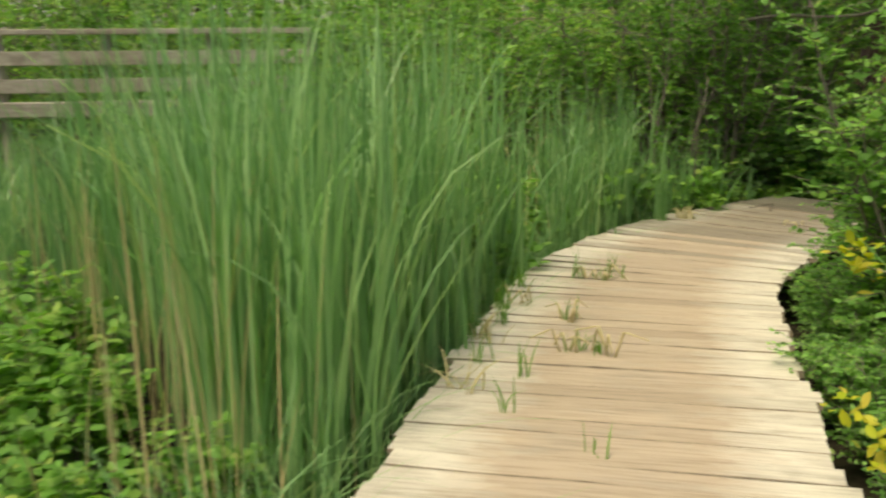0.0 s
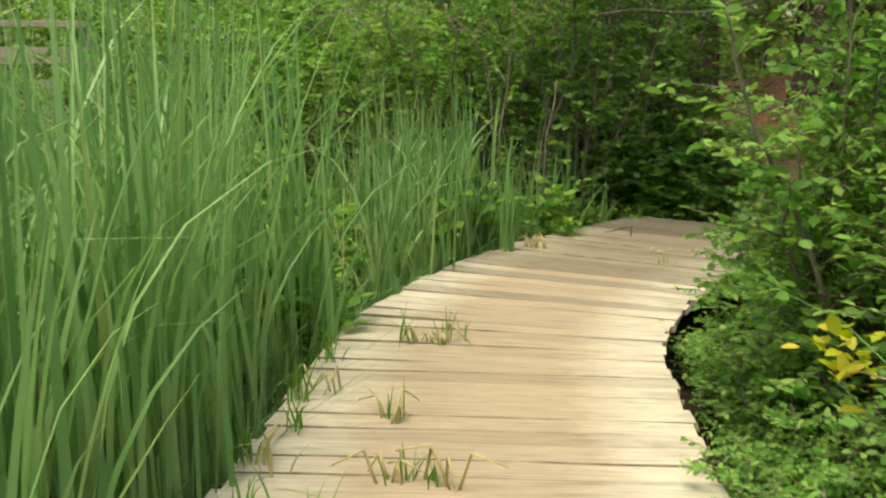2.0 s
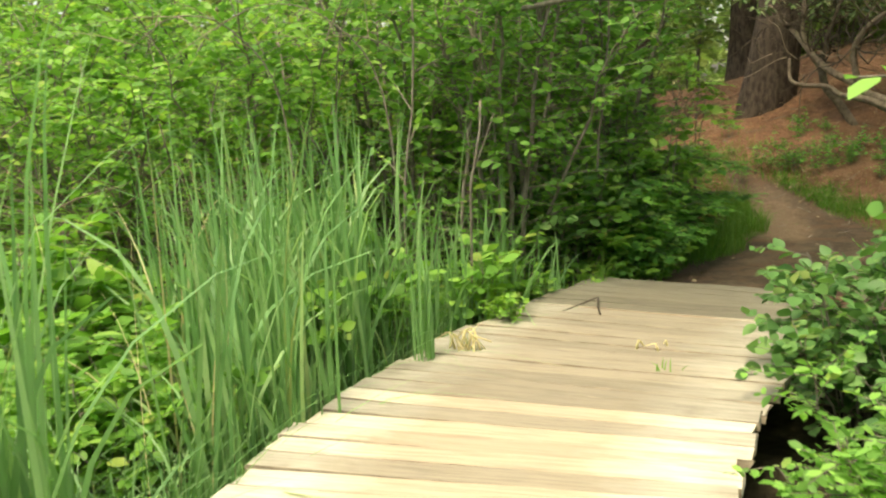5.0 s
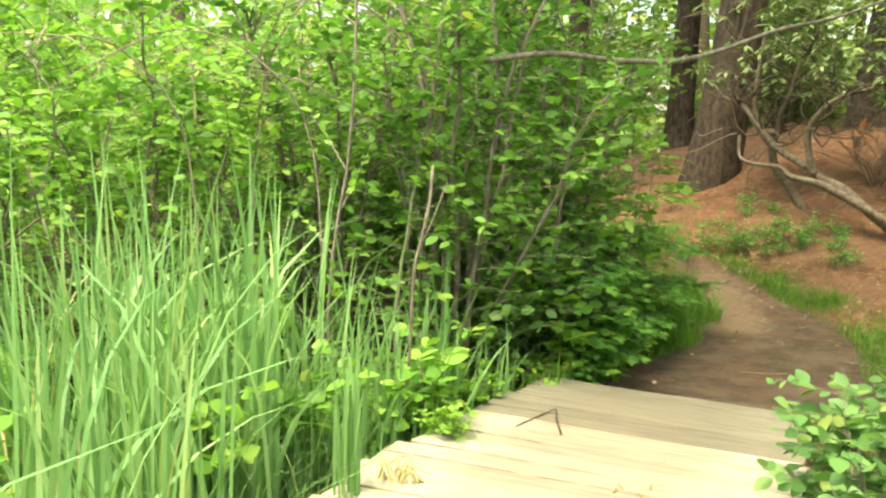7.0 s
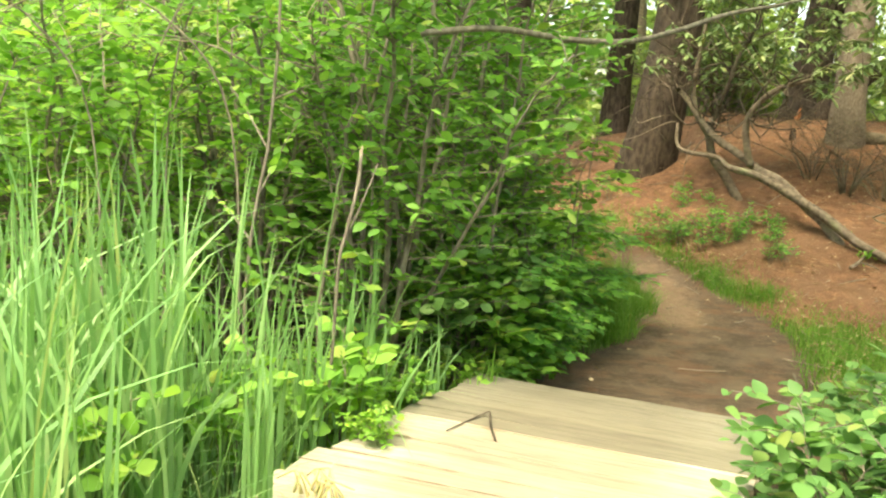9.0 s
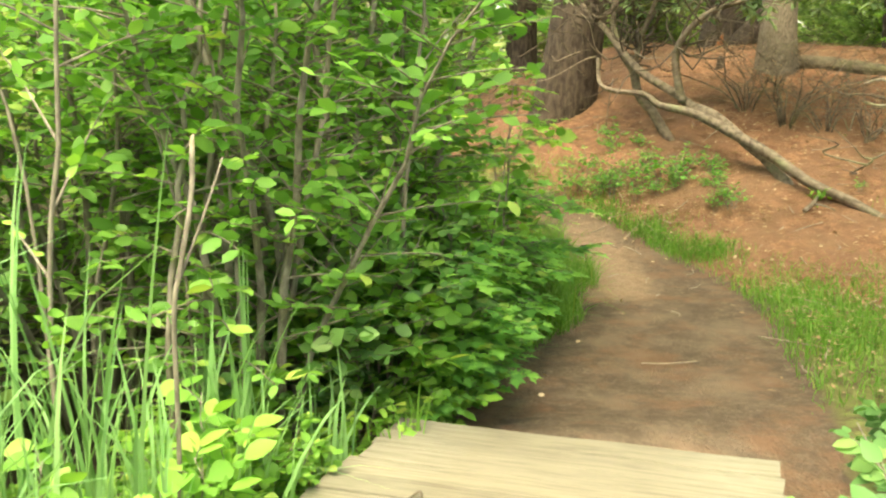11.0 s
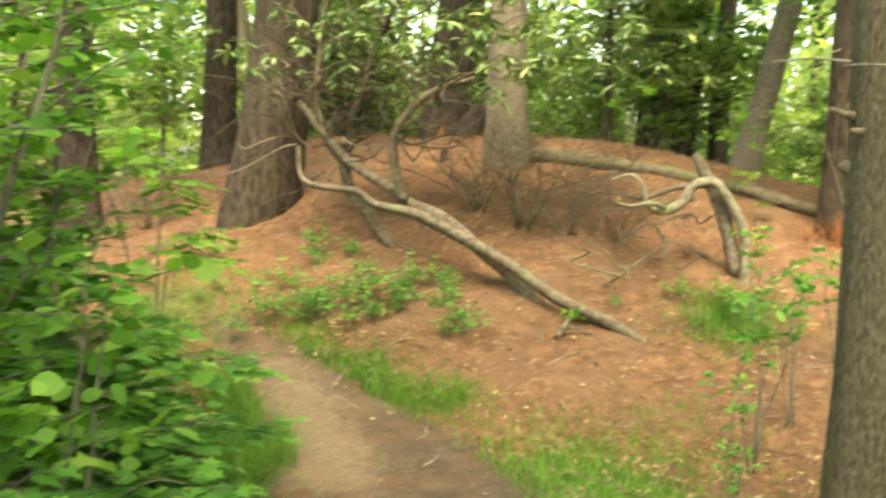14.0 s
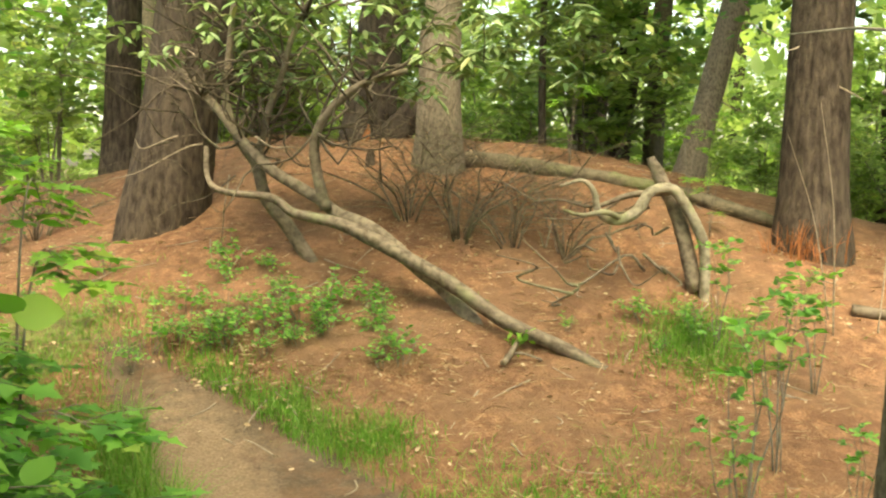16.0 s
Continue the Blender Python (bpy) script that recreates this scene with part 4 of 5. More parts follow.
FOREST = [
    ("pine_tree", "tall pine trunk behind the bare twiggy shrub", 6.3, 16.7, 0.22, (0.055, 0.03), PALE_BARK, PINE_CROWN, 4),
    ("pine_tree", "reddish leaning pine trunk on the mound's crest", 6.7, 19.2, 0.3, (0.14, 0.0), PINE_BARK, PINE_CROWN, 3),
    ("pine_tree", "broad grey-brown pine trunk on the slope", 8.75, 14.2, 0.29, (0.03, 0.02), PINE_BARK, PINE_CROWN, 5),
    ("pine_tree", "slim pale trunk leaning over the fallen log", 9.64, 16.7, 0.16, (0.26, -0.04), PALE_BARK, LEAF_CROWN, 3),
    ("pine_tree", "straight grey trunk behind the trail-side tree", 10.4, 13.85, 0.3, (0.03, 0.03), GREY_BARK, PINE_CROWN, 2),
    ("pine_tree", "dark trunk among the distant trees", 11.57, 21.4, 0.22, (0.06, 0.0), PINE_BARK, FAR_CROWN, 2),
    ("pine_tree", "dark leaning trunk among the distant trees", 11.42, 20.3, 0.2, (0.16, 0.0), PINE_BARK, FAR_CROWN, 2),
    ("pine_tree", "slim dark trunk among the distant trees", 11.96, 20.0, 0.17, (0.06, 0.0), GREY_BARK, FAR_CROWN, 2),
    ("pine_tree", "old pine trunk beyond the mound", 4.5, 23.0, 0.28, (0.02, 0.0), PINE_BARK, FAR_CROWN, 2),
    ("pine_tree", "dark trunk in the bright woods", 14.0, 15.05, 0.2, (0.06, 0.0), PINE_BARK, FAR_CROWN, 2),
    ("pine_tree", "pale grey trunk in the bright woods", 13.3, 14.3, 0.2, (0.07, 0.0), GREY_BARK, LEAF_CROWN, 2),
    ("pine_tree", "pine trunk beyond the alders", 2.2, 20.5, 0.24, (0.0, 0.0), PINE_BARK, FAR_CROWN, 2),
    ("pine_tree", "pine trunk beyond the alders", 0.2, 18.6, 0.2, (0.04, 0.0), GREY_BARK, FAR_CROWN, 2),
    ("pine_tree", "pine trunk in the woods", 16.5, 19.0, 0.25, (0.02, 0.0), PINE_BARK, FAR_CROWN, 1),
    ("pine_tree", "pine trunk in the woods", 9.2, 23.5, 0.22, (0.02, 0.0), PINE_BARK, FAR_CROWN, 1),
    ("pine_tree", "pine trunk in the woods", 7.6, 25.5, 0.24, (-0.03, 0.0), GREY_BARK, FAR_CROWN, 1),
    ("pine_tree", "pine trunk in the woods", 13.5, 23.5, 0.22, (0.05, 0.0), PINE_BARK, FAR_CROWN, 1),
    ("pine_tree", "pine trunk in the woods", 11.0, 11.2, 0.2, (0.03, 0.0), GREY_BARK, LEAF_CROWN, 1),
]
for i, (name, label, x, y, r, lean, mat, crown, st) in enumerate(FOREST):
    tagged(tree(name, label, x, y, r, 12 + 2 * rng.random(), lean, mat, crown, 210 + i, 1.25, 22, st), group="trees of the wood")

# a broken leaning limb and a small stump on the crest
crest = tagged(new("uprooted_trunk"), "dark broken trunk leaning on the mound's crest", "dead tree")
wood("trunk", [(6.5, 18.6, 1.5), (6.7, 18.4, 1.85), (6.95, 18.2, 2.2), (7.3, 18.0, 2.55)], (0.2, 0.17, 0.14, 0.1), PINE_BARK, crest, 14, 0.15, 20, "", 21)
wood("torn_end", [(6.42, 18.6, 1.45), (6.4, 18.58, 1.7), (6.43, 18.56, 1.95)], (0.1, 0.07, 0.01), REDDISH, crest, 8, 0.3, 8, "rust-red splintered wood", 22)
zs = h1(5.72, 17.0)
tagged(wood("stump", [(5.72, 17.0, zs - 0.1), (5.72, 17.0, zs + 0.05), (5.73, 17.0, zs + 0.16)], (0.065, 0.055, 0.035), PINE_BARK, None, 9, 0.2, 8, "", 23), "small dark stump on the needles", "stump")

# old rhododendron with long arching limbs
rhodo = tagged(new("old_rhododendron"), "old rhododendron with long bare limbs arching over the needles", "shrub")
wood("limb", [(5.76, 13.36, 0.09), (5.58, 13.62, 0.23), (5.35, 13.88, 0.36), (5.26, 14.05, 0.45), (5.1, 14.27, 0.61), (4.93, 14.5, 0.75), (4.64, 14.79, 0.95), (4.5, 14.99, 1.03), (4.28, 15.24, 1.09), (4.17, 15.42, 1.2), (3.9, 15.7, 1.24), (3.81, 15.87, 1.33), (3.83, 16.0, 1.59)], (0.042, 0.048, 0.05, 0.05, 0.035, 0.026, 0.02), LIMB_BARK, rhodo, 10, 0.12, 60, "", 1)
wood("limb", [(5.3, 14.12, 0.22), (5.17, 14.39, 0.51), (5.02, 14.62, 0.7), (4.78, 14.91, 0.98), (4.61, 15.15, 1.08), (4.51, 15.34, 1.2), (4.24, 15.64, 1.42), (4.09, 15.87, 1.64), (3.94, 16.11, 1.92), (3.81, 16.33, 2.11), (3.69, 16.55, 2.35)], (0.07, 0.06, 0.055, 0.05, 0.045, 0.035, 0.02), LIMB_BARK, rhodo, 10, 0.12, 50, "", 2)
wood("limb", [(4.51, 15.17, 1.12), (4.44, 15.17, 1.38), (4.41, 15.14, 1.63), (4.48, 15.05, 1.84), (4.68, 14.89, 2.04), (4.95, 14.68, 2.14)], (0.045, 0.04, 0.035, 0.02), LIMB_BARK, rhodo, 9, 0.12, 30, "", 3)
wood("limb", [(4.62, 15.62, 0.6), (4.43, 15.77, 0.96), (4.27, 15.85, 1.19), (4.21, 15.89, 1.46), (4.07, 15.96, 1.69), (4.0, 16.0, 1.96), (4.02, 15.99, 2.32), (4.09, 15.98, 2.94)], (0.06, 0.052, 0.05, 0.04, 0.03, 0.02), LIMB_BARK, rhodo, 10, 0.12, 40, "", 4)
wood("limb", [(4.2, 15.84, 1.46), (4.24, 15.74, 1.82), (4.33, 15.6, 2.17), (4.38, 15.49, 2.46), (4.55, 15.32, 2.87)], (0.035, 0.03, 0.025, 0.018), LIMB_BARK, rhodo, 8, 0.12, 30, "", 5)
own = np.random.default_rng(31)
ends = []
for i in range(96):
    o = np.array([(4.09, 15.87, 1.64), (3.85, 16.2, 2.0), (4.42, 15.14, 1.7), (4.7, 14.9, 2.05), (4.02, 16.0, 2.1), (4.05, 16, 2.5), (4.33, 15.6, 2.2), (4.45, 15.4, 2.6), (4.2, 15.8, 1.7)][i % 9])
    d = own.normal(0, 1, 3) * np.array([0.75, 0.5, 0.35]) + np.array([0.3, -0.1, 0.4])
    ln = 0.5 + 0.7 * own.random()
    d /= np.linalg.norm(d)
    pts = [o + d * ln * u + own.normal(0, 0.085, 3) * (u > 0) for u in (0, 0.25, 0.5, 0.75, 1)]
    wood("twig", pts, (0.012, 0.008, 0.003), DARK_TWIG, [c for c in rhodo.children if c.name.startswith("limb")][i % 5], 5, 0.1, 10, "", 10 + i)
    ends.append(pts[-1])
# drooping whorls of long leaves in the upper crown
centres = [np.array(e) for e in ends if e[2] > 2.1]
for i in range(290):
    c = np.array([4.0 + 2.7 * own.random(), 0, 0])
    c[1] = 16.0 - (c[0] - 4.0) * 0.55 + own.normal(0, 0.5)
    c[2] = 1.98 + 1.5 * own.random() + 0.12 * abs(c[0] - 5.2)
    centres.append(c)
pos, dr, up = [], [], []
for c in centres:
    for q in range(9):
        a = q * 0.7 + own.random()
        pos.append(c + own.normal(0, 0.015, 3))
        dr.append((math.cos(a), math.sin(a), -0.35 + own.normal(0, 0.3)))
        up.append((own.normal(0, 0.3), own.normal(0, 0.3), 1))
v, f = leaves(LANCE, np.array(pos), np.array(dr), np.array(up), 0.11 + 0.07 * own.random(len(pos)))
part("foliage", mesh_from("foliage", v, f, LEAF_RHODO), rhodo, "drooping leathery leaves")

own = np.random.default_rng(34)
for i in range(34):
    o = np.array([3.55 + 0.75 * own.random(), 16.1 + 0.25 * own.normal(), 1.35 + 1.3 * own.random()])
    d = np.array([-0.7 + own.normal(0, 0.6), own.normal(0, 0.3), own.normal(0.0, 0.45)])
    ln = 0.3 + 0.5 * own.random()
    pts = [o + d * ln * u + own.normal(0, 0.05, 3) * (u > 0) for u in (0, 0.35, 0.7, 1)]
    wood("twig", pts, (0.008, 0.005, 0.002), DARK_TWIG if i % 4 else TWIG, [c for c in rhodo.children if c.name.startswith("limb")][i % 2], 5, 0.1, 12, "", 240 + i)

snag = tagged(new("bent_snag"), "bleached bent dead trunk with a hooked limb", "dead tree")
wood("trunk", [(7.05, 13.78, 0.36), (7.07, 13.81, 0.79), (7.02, 13.84, 0.99), (6.92, 13.89, 1.18), (6.83, 13.93, 1.29), (6.67, 13.99, 1.27), (6.56, 14.02, 1.12), (6.41, 14.07, 1.05), (6.29, 14.13, 1.12), (6.25, 14.14, 1.27), (6.17, 14.18, 1.35), (6.01, 14.24, 1.31)], (0.04, 0.043, 0.043, 0.04, 0.042, 0.032, 0.02, 0.01), SNAG_WOOD, snag, 10, 0.12, 60, "", 6)
wood("limb", [(7.05, 13.88, 0.5), (6.96, 13.99, 1.05), (6.85, 14.11, 1.39), (6.81, 14.16, 1.53)], (0.06, 0.055, 0.05, 0.03), LIMB_BARK, snag, 9, 0.15, 24, "dark bark-covered limb", 7)
wood("limb", [(6.45, 14.06, 1.06), (6.25, 14.0, 1.12), (6.05, 14.02, 1.1), (5.9, 14.05, 1.14)], (0.025, 0.02, 0.008), SNAG_WOOD, snag, 7, 0.1, 16, "", 8)
wood("limb", [(6.83, 13.95, 1.27), (6.6, 14.15, 1.24), (6.4, 14.3, 1.15), (6.2, 14.4, 1.18)], (0.03, 0.02, 0.008), LIMB_BARK, snag, 7, 0.1, 16, "", 9)


own = np.random.default_rng(36)
for i in range(14):
    o = np.array([6.95 - 1.1 * own.random(), 14.15 + 0.22 * own.normal(), 0])
    o[2] = h1(o[0], o[1]) + 0.15 + 0.5 * own.random() * smooth((o[0] - 5.7) / 0.8)
    d = np.array([-0.7 + own.normal(0, 0.6), own.normal(0, 0.6), own.normal(0, 0.35)])
    ln = 0.3 + 0.45 * own.random()
    pts = [o + d * ln * u + own.normal(0, 0.075, 3) * (u > 0) for u in (0, 0.25, 0.5, 0.75, 1)]
    pts = [(x, y, max(z, h1(x, y) + 0.01)) for x, y, z in pts]
    wood("twig", pts, (0.012, 0.009, 0.004), LIMB_BARK, snag, 5, 0.1, 16, "", 60 + i)


def fallen(name, label, a, b, r, mat, seed, lift=0.6, category="log"):
    """A fallen trunk lying on the ground from a to b."""
    n = 16
    t = np.linspace(0, 1, n)
    x, y = a[0] + (b[0] - a[0]) * t, a[1] + (b[1] - a[1]) * t
    z = np.convolve(np.pad(height(x, y), 3, mode="edge"), np.ones(7) / 7, "valid") + r * lift
    p = np.stack([x, y, z], 1)
    v, f = tube_data(p, r * (1 - 0.35 * t), 12, 0.08, seed)
    v = v + np.random.default_rng(seed).normal(0, r * 0.05, v.shape)
    return tagged(new(name, mesh_from(name, v, f, mat, True)), label, category)


fallen("fallen_log", "long mossy fallen log on the mound", (6.55, 16.6), (8.2, 15.45), 0.1, LOG_BARK, 301, 0.3)
fallen("fallen_log", "mossy fallen log continuing down the slope", (8.25, 15.45), (9.0, 14.4), 0.075, LOG_BARK, 302, 0.6)
fallen("fallen_branch", "pale birch log lying in the undergrowth", (5.9, 9.6), (7.1, 11.6), 0.05, BLEACHED, 304, 0.8, "branch")
fallen("fallen_branch", "pale curved branch lying on the needles", (8.0, 13.2), (9.0, 12.2), 0.05, LIMB_BARK, 305, 0.8, "branch")
fallen("fallen_branch", "dead branch lying beyond the trunks", (8.8, 12.6), (10.8, 11.9), 0.07, LOG_BARK, 306, 0.8, "branch")

twig = wood("fallen_twig", [(2.5, 10.62, h1(2.5, 10.62) - 0.02), (2.66, 10.58, h1(2.66, 10.58) - 0.018), (2.84, 10.6, h1(2.84, 10.6) - 0.02)], (0.005, 0.003), TWIG, None, 5, 0.1, 10, "", 3)
tagged(twig, "pale thin twig lying on the dirt trail", "twig")
stub = tagged(new("fallen_branch"), "short forked branch with green leaves on the needles", "branch")
zz = h1(5.27, 13.7)
wood("limb", [(5.12, 13.62, zz - 0.01), (5.24, 13.7, zz + 0.04), (5.36, 13.78, zz + 0.12)], (0.02, 0.018, 0.012), LIMB_BARK, stub, 8, 0.15, 12, "", 91)
wood("fork", [(5.24, 13.7, zz + 0.04), (5.32, 13.66, zz + 0.03), (5.42, 13.6, zz - 0.01)], (0.014, 0.012, 0.008), LIMB_BARK, stub, 8, 0.15, 10, "", 92)
own = np.random.default_rng(93)
v, f = leaves(OVAL, np.array([5.33, 13.76, zz + 0.1]) + own.normal(0, 0.05, (22, 3)), own.normal(0, 1, (22, 3)) + np.array([0, 0, 0.5]), own.normal(0, 0.4, (22, 3)) + np.array([0, 0, 1.0]), 0.05 + 0.03 * own.random(22))
part("foliage", mesh_from("foliage", v, f, LEAF_LIME), stub)
# alder stems and bare branches over the boardwalk's end
broken = tagged(new("broken_alder"), "broken alder stem with a pale torn tip", "shrub")
wood("stem", [(0.12, 8.3, -0.38), (0.16, 8.22, 0.4), (0.18, 8.15, 0.8), (0.21, 8.13, 0.95), (0.25, 8.14, 1.15), (0.26, 8.15, 1.29)], (0.009, 0.008, 0.008, 0.008), STEM_BARK, broken, 8, 0.1, 24, "", 11)
wood("torn_tip", [(0.26, 8.15, 1.28), (0.26, 8.155, 1.31), (0.265, 8.16, 1.33)], (0.009, 0.008, 0.003), SNAG_WOOD, broken, 6, 0.3, 6, "pale torn wood", 12)
wood("branch", [(0.2, 8.13, 0.9), (0.28, 8.2, 1.1), (0.33, 8.3, 1.25)], (0.005, 0.004, 0.002), STEM_BARK, broken, 6, 0.1, 10, "", 14)
for i, (x, y, dx, top, r0) in enumerate(((0.3, 9.1, -1.0, 2.1, 0.009), (-0.4, 9.0, -1.1, 1.9, 0.008), (-1.1, 8.9, -0.9, 1.85, 0.008), (-0.9, 9.3, 0.9, 2.2, 0.008), (0.1, 9.2, -1.4, 1.7, 0.007))):
    arch = tagged(new("bare_branch"), "thin bare grey branch arching out of the thicket", "branch", "arching bare branches")
    spine = curve([(x, y, -0.4), (x + 0.05 * dx, y - 0.05, 0.7 * top), (x + 0.35 * dx, y - 0.15, top), (x + 0.75 * dx, y - 0.25, top + 0.12), (x + 1.15 * dx, y - 0.3, top - 0.1)], 20)
    v, f = tube_data(spine, np.linspace(r0, r0 * 0.3, 20), 6, 0.1, 170 + i)
    limb = part("limb", mesh_from("limb", v, f, STEM_BARK, True), arch)
    o2 = np.random.default_rng(180 + i)
    for q in range(7):
        c = spine[7 + int(o2.integers(12))]
        d = np.array([0.6 * np.sign(dx) + o2.normal(0, 0.4), o2.normal(0, 0.4), o2.normal(0.1, 0.4)])
        ln = 0.2 + 0.35 * o2.random()
        wood("twig", [c, c + d * ln * 0.5 + (0, 0, 0.02), c + d * ln], (0.004, 0.0015), TWIG, limb, 5, 0.1, 8, "", q)
STEMS = [
    ([(0.5, 9.42, -0.35), (0.44, 9.45, 0.72), (0.346, 9.45, 1.08), (0.155, 9.45, 1.66), (-0.2, 9.5, 2.9)], 0.027),
    ([(0.63, 9.85, -0.35), (0.66, 9.85, 0.2), (0.69, 9.85, 1.0), (0.61, 9.85, 1.68), (0.5, 9.9, 3.0)], 0.025),
    ([(0.62, 10.2, -0.35), (0.69, 10.2, 0.28), (0.775, 10.2, 0.9), (0.9, 10.2, 1.7), (1.1, 10.25, 3.0)], 0.022),
    ([(0.0, 9.0, -0.4), (0.047, 9.0, 0.69), (0.106, 9.0, 1.18), (0.176, 9.0, 1.63), (0.35, 9.05, 2.8)], 0.015),
    ([(0.05, 9.3, -0.4), (0.15, 9.2, 0.8), (0.28, 9.2, 1.7), (0.45, 9.1, 2.7)], 0.014),
    ([(-0.3, 8.8, -0.4), (-0.33, 8.7, 0.7), (-0.2, 8.6, 1.6), (-0.15, 8.5, 2.6)], 0.012),
    ([(0.9, 9.7, -0.3), (1.0, 9.65, 0.9), (1.1, 9.6, 1.8), (1.3, 9.5, 2.9)], 0.012),
]
for i, (line, r0) in enumerate(STEMS):
    ob = tagged(new("young_alder"), "slender grey-brown young alder in the thicket", "shrub", "young alders")
    o2 = np.random.default_rng(430 + i)
    p = curve(line, 12) + np.random.default_rng(400 + i).normal(0, 0.012, (12, 3))
    v, f = tube_data(p, np.linspace(r0, r0 * 0.5, 12), 8, 0.08, i)
    main = part("stem", mesh_from("stem", v, f, STEM_BARK, True), ob)
    pos, dr = [], []
    for q in range(9):
        c = p[3 + q]
        d = np.array([o2.normal(0, 1), o2.normal(0, 1), 0.6])
        d /= np.linalg.norm(d)
        ln = 0.25 + 0.4 * o2.random()
        wood("branch", [c, c + d * ln * 0.5, c + d * ln + (0, 0, -0.04)], (0.006, 0.002), STEM_BARK, main, 5, 0.1, 8, "", q)
        for u in np.linspace(0.25, 1, 9):
            pos.append(c + d * ln * u)
            dr.append(d + o2.normal(0, 0.8, 3))
    v, f = leaves(ROUND, np.array(pos), np.array(dr), o2.normal(0, 0.5, (len(pos), 3)) + np.array([0, 0, 1.0]), 0.045 + 0.035 * o2.random(len(pos)))
    part("foliage", mesh_from("foliage", v, f, LEAF_BRIGHT), ob)
over = tagged(new("overhanging_branch"), "bare grey branch reaching out over the trail", "branch")
wood("limb", [(0.5, 8.9, 1.9), (0.88, 8.95, 1.95), (1.29, 9.1, 1.93), (1.65, 9.25, 1.95), (1.96, 9.44, 2.04), (2.33, 9.64, 2.18), (2.79, 9.85, 2.3), (3.3, 10.0, 2.5)], (0.018, 0.016, 0.014, 0.007), STEM_BARK, over, 8, 0.1, 30, "", 15)

# yellowing sprig with a pale dead branch
sprig = tagged(new("dying_shrub"), "pale dead branch with yellow leaf sprigs", "shrub")
wood("stem", [(1.9, 2.1, -0.38), (1.84, 2.13, 0.15), (1.81, 2.16, 0.35), (1.835, 2.19, 0.56), (1.86, 2.22, 0.7), (1.88, 2.25, 0.81)], (0.01, 0.009, 0.007), BLEACHED, sprig, 7, 0.12, 24, "", 16)
for i, pts in enumerate([[(1.88, 2.25, 0.81), (1.95, 2.27, 0.86), (2.02, 2.28, 0.93), (2.12, 2.3, 0.99)], [(1.835, 2.19, 0.56), (1.78, 2.2, 0.63), (1.7, 2.25, 0.66), (1.58, 2.35, 0.67)], [(1.88, 2.25, 0.81), (1.98, 2.3, 0.82), (2.06, 2.3, 0.81)], [(1.88, 2.25, 0.81), (1.84, 2.26, 0.88), (1.86, 2.26, 0.92)]]):
    wood("branch", pts, (0.006, 0.004, 0.002), BLEACHED, sprig, 5, 0.12, 12, "", 17 + i)
own = np.random.default_rng(33)
pos, dr, up = [], [], []
for c, n, sp in (((1.56, 2.36, 0.68), 26, 0.05), ((1.5, 2.35, 0.72), 12, 0.04), ((1.78, 2.22, 0.66), 16, 0.04), ((1.84, 2.25, 0.86), 14, 0.035), ((2.2, 2.3, 1.15), 26, 0.06), ((1.62, 1.5, 0.22), 20, 0.06), ((1.75, 1.45, 0.18), 20, 0.06), ((1.5, 1.55, 0.3), 12, 0.04)):
    for q in range(n):
        pos.append(np.array(c) + own.normal(0, sp, 3))
        dr.append(own.normal(0, 1, 3) * (1, 1, 0.6) + (0, 0, 0.5))
        up.append((own.normal(0, 0.4), own.normal(0, 0.4), 1))
v, f = leaves(OVAL, np.array(pos), np.array(dr, float), np.array(up), 0.042 + 0.034 * own.random(len(pos)))
part("foliage", mesh_from("foliage", v, f, LEAF_YELLOW), sprig, "yellow and orange leaves")

for i, pts in enumerate([[(2.1, 3.3, -0.38), (2.12, 3.22, 0.5), (2.08, 3.18, 0.8), (2.02, 3.12, 0.98)], [(2.2, 3.35, -0.38), (2.1, 3.2, 1.0), (2.0, 3.12, 1.3), (1.93, 3.08, 1.56)]]):
    dead = tagged(new("dead_shrub"), "pale dead shrub standing among green leaves", "shrub", "dead shrubs")
    wood("stem", pts, (0.008, 0.006, 0.003), BLEACHED, dead, 6, 0.12, 18, "", 96 + i)
    wood("branch", [pts[2], tuple(np.array(pts[2]) + (-0.1, -0.05, 0.04)), tuple(np.array(pts[2]) + (-0.2, -0.08, 0.02))], (0.004, 0.002), BLEACHED, dead, 5, 0.12, 8, "", 98 + i)

# ---- undergrowth of the wood ----
herb = shrub("woodland_herb", "low green herb growing in the pine needles", 61, 0.42, 0.24, 5, 4, 5, OVAL, 0.06, LEAF_VIB, thick=0.004, low=0.35, twig_len=0.13)
places = []
for x, y, n, r in ((3.3, 15.0, 4, 0.3), (6.6, 13.35, 4, 0.3), (2.7, 16.9, 6, 0.5), (2.2, 18.4, 6, 0.9), (3.2, 20.0, 5, 0.8)):
    for _ in range(n):
        places.append((x + rng.normal() * r, y + rng.normal() * r, 0.38 + 0.42 * rng.random(), 360 * rng.random()))
for _ in range(42):
    u, w = rng.random(), rng.normal()
    places.append((3.3 + 1.5 * u + 0.34 * w, 15.6 - 1.5 * u + 0.3 * rng.normal(), 0.35 + 0.55 * rng.random() ** 2, 360 * rng.random()))
scatter(herb, places, "herbs on the needle slope")
sapling = shrub("sapling", "thin upright sapling with small green leaf tufts", 71, 1.15, 0.18, 4, 4, 7, OVAL, 0.068, LEAF_VIB, low=0.45, thick=0.006, twig_len=0.16)
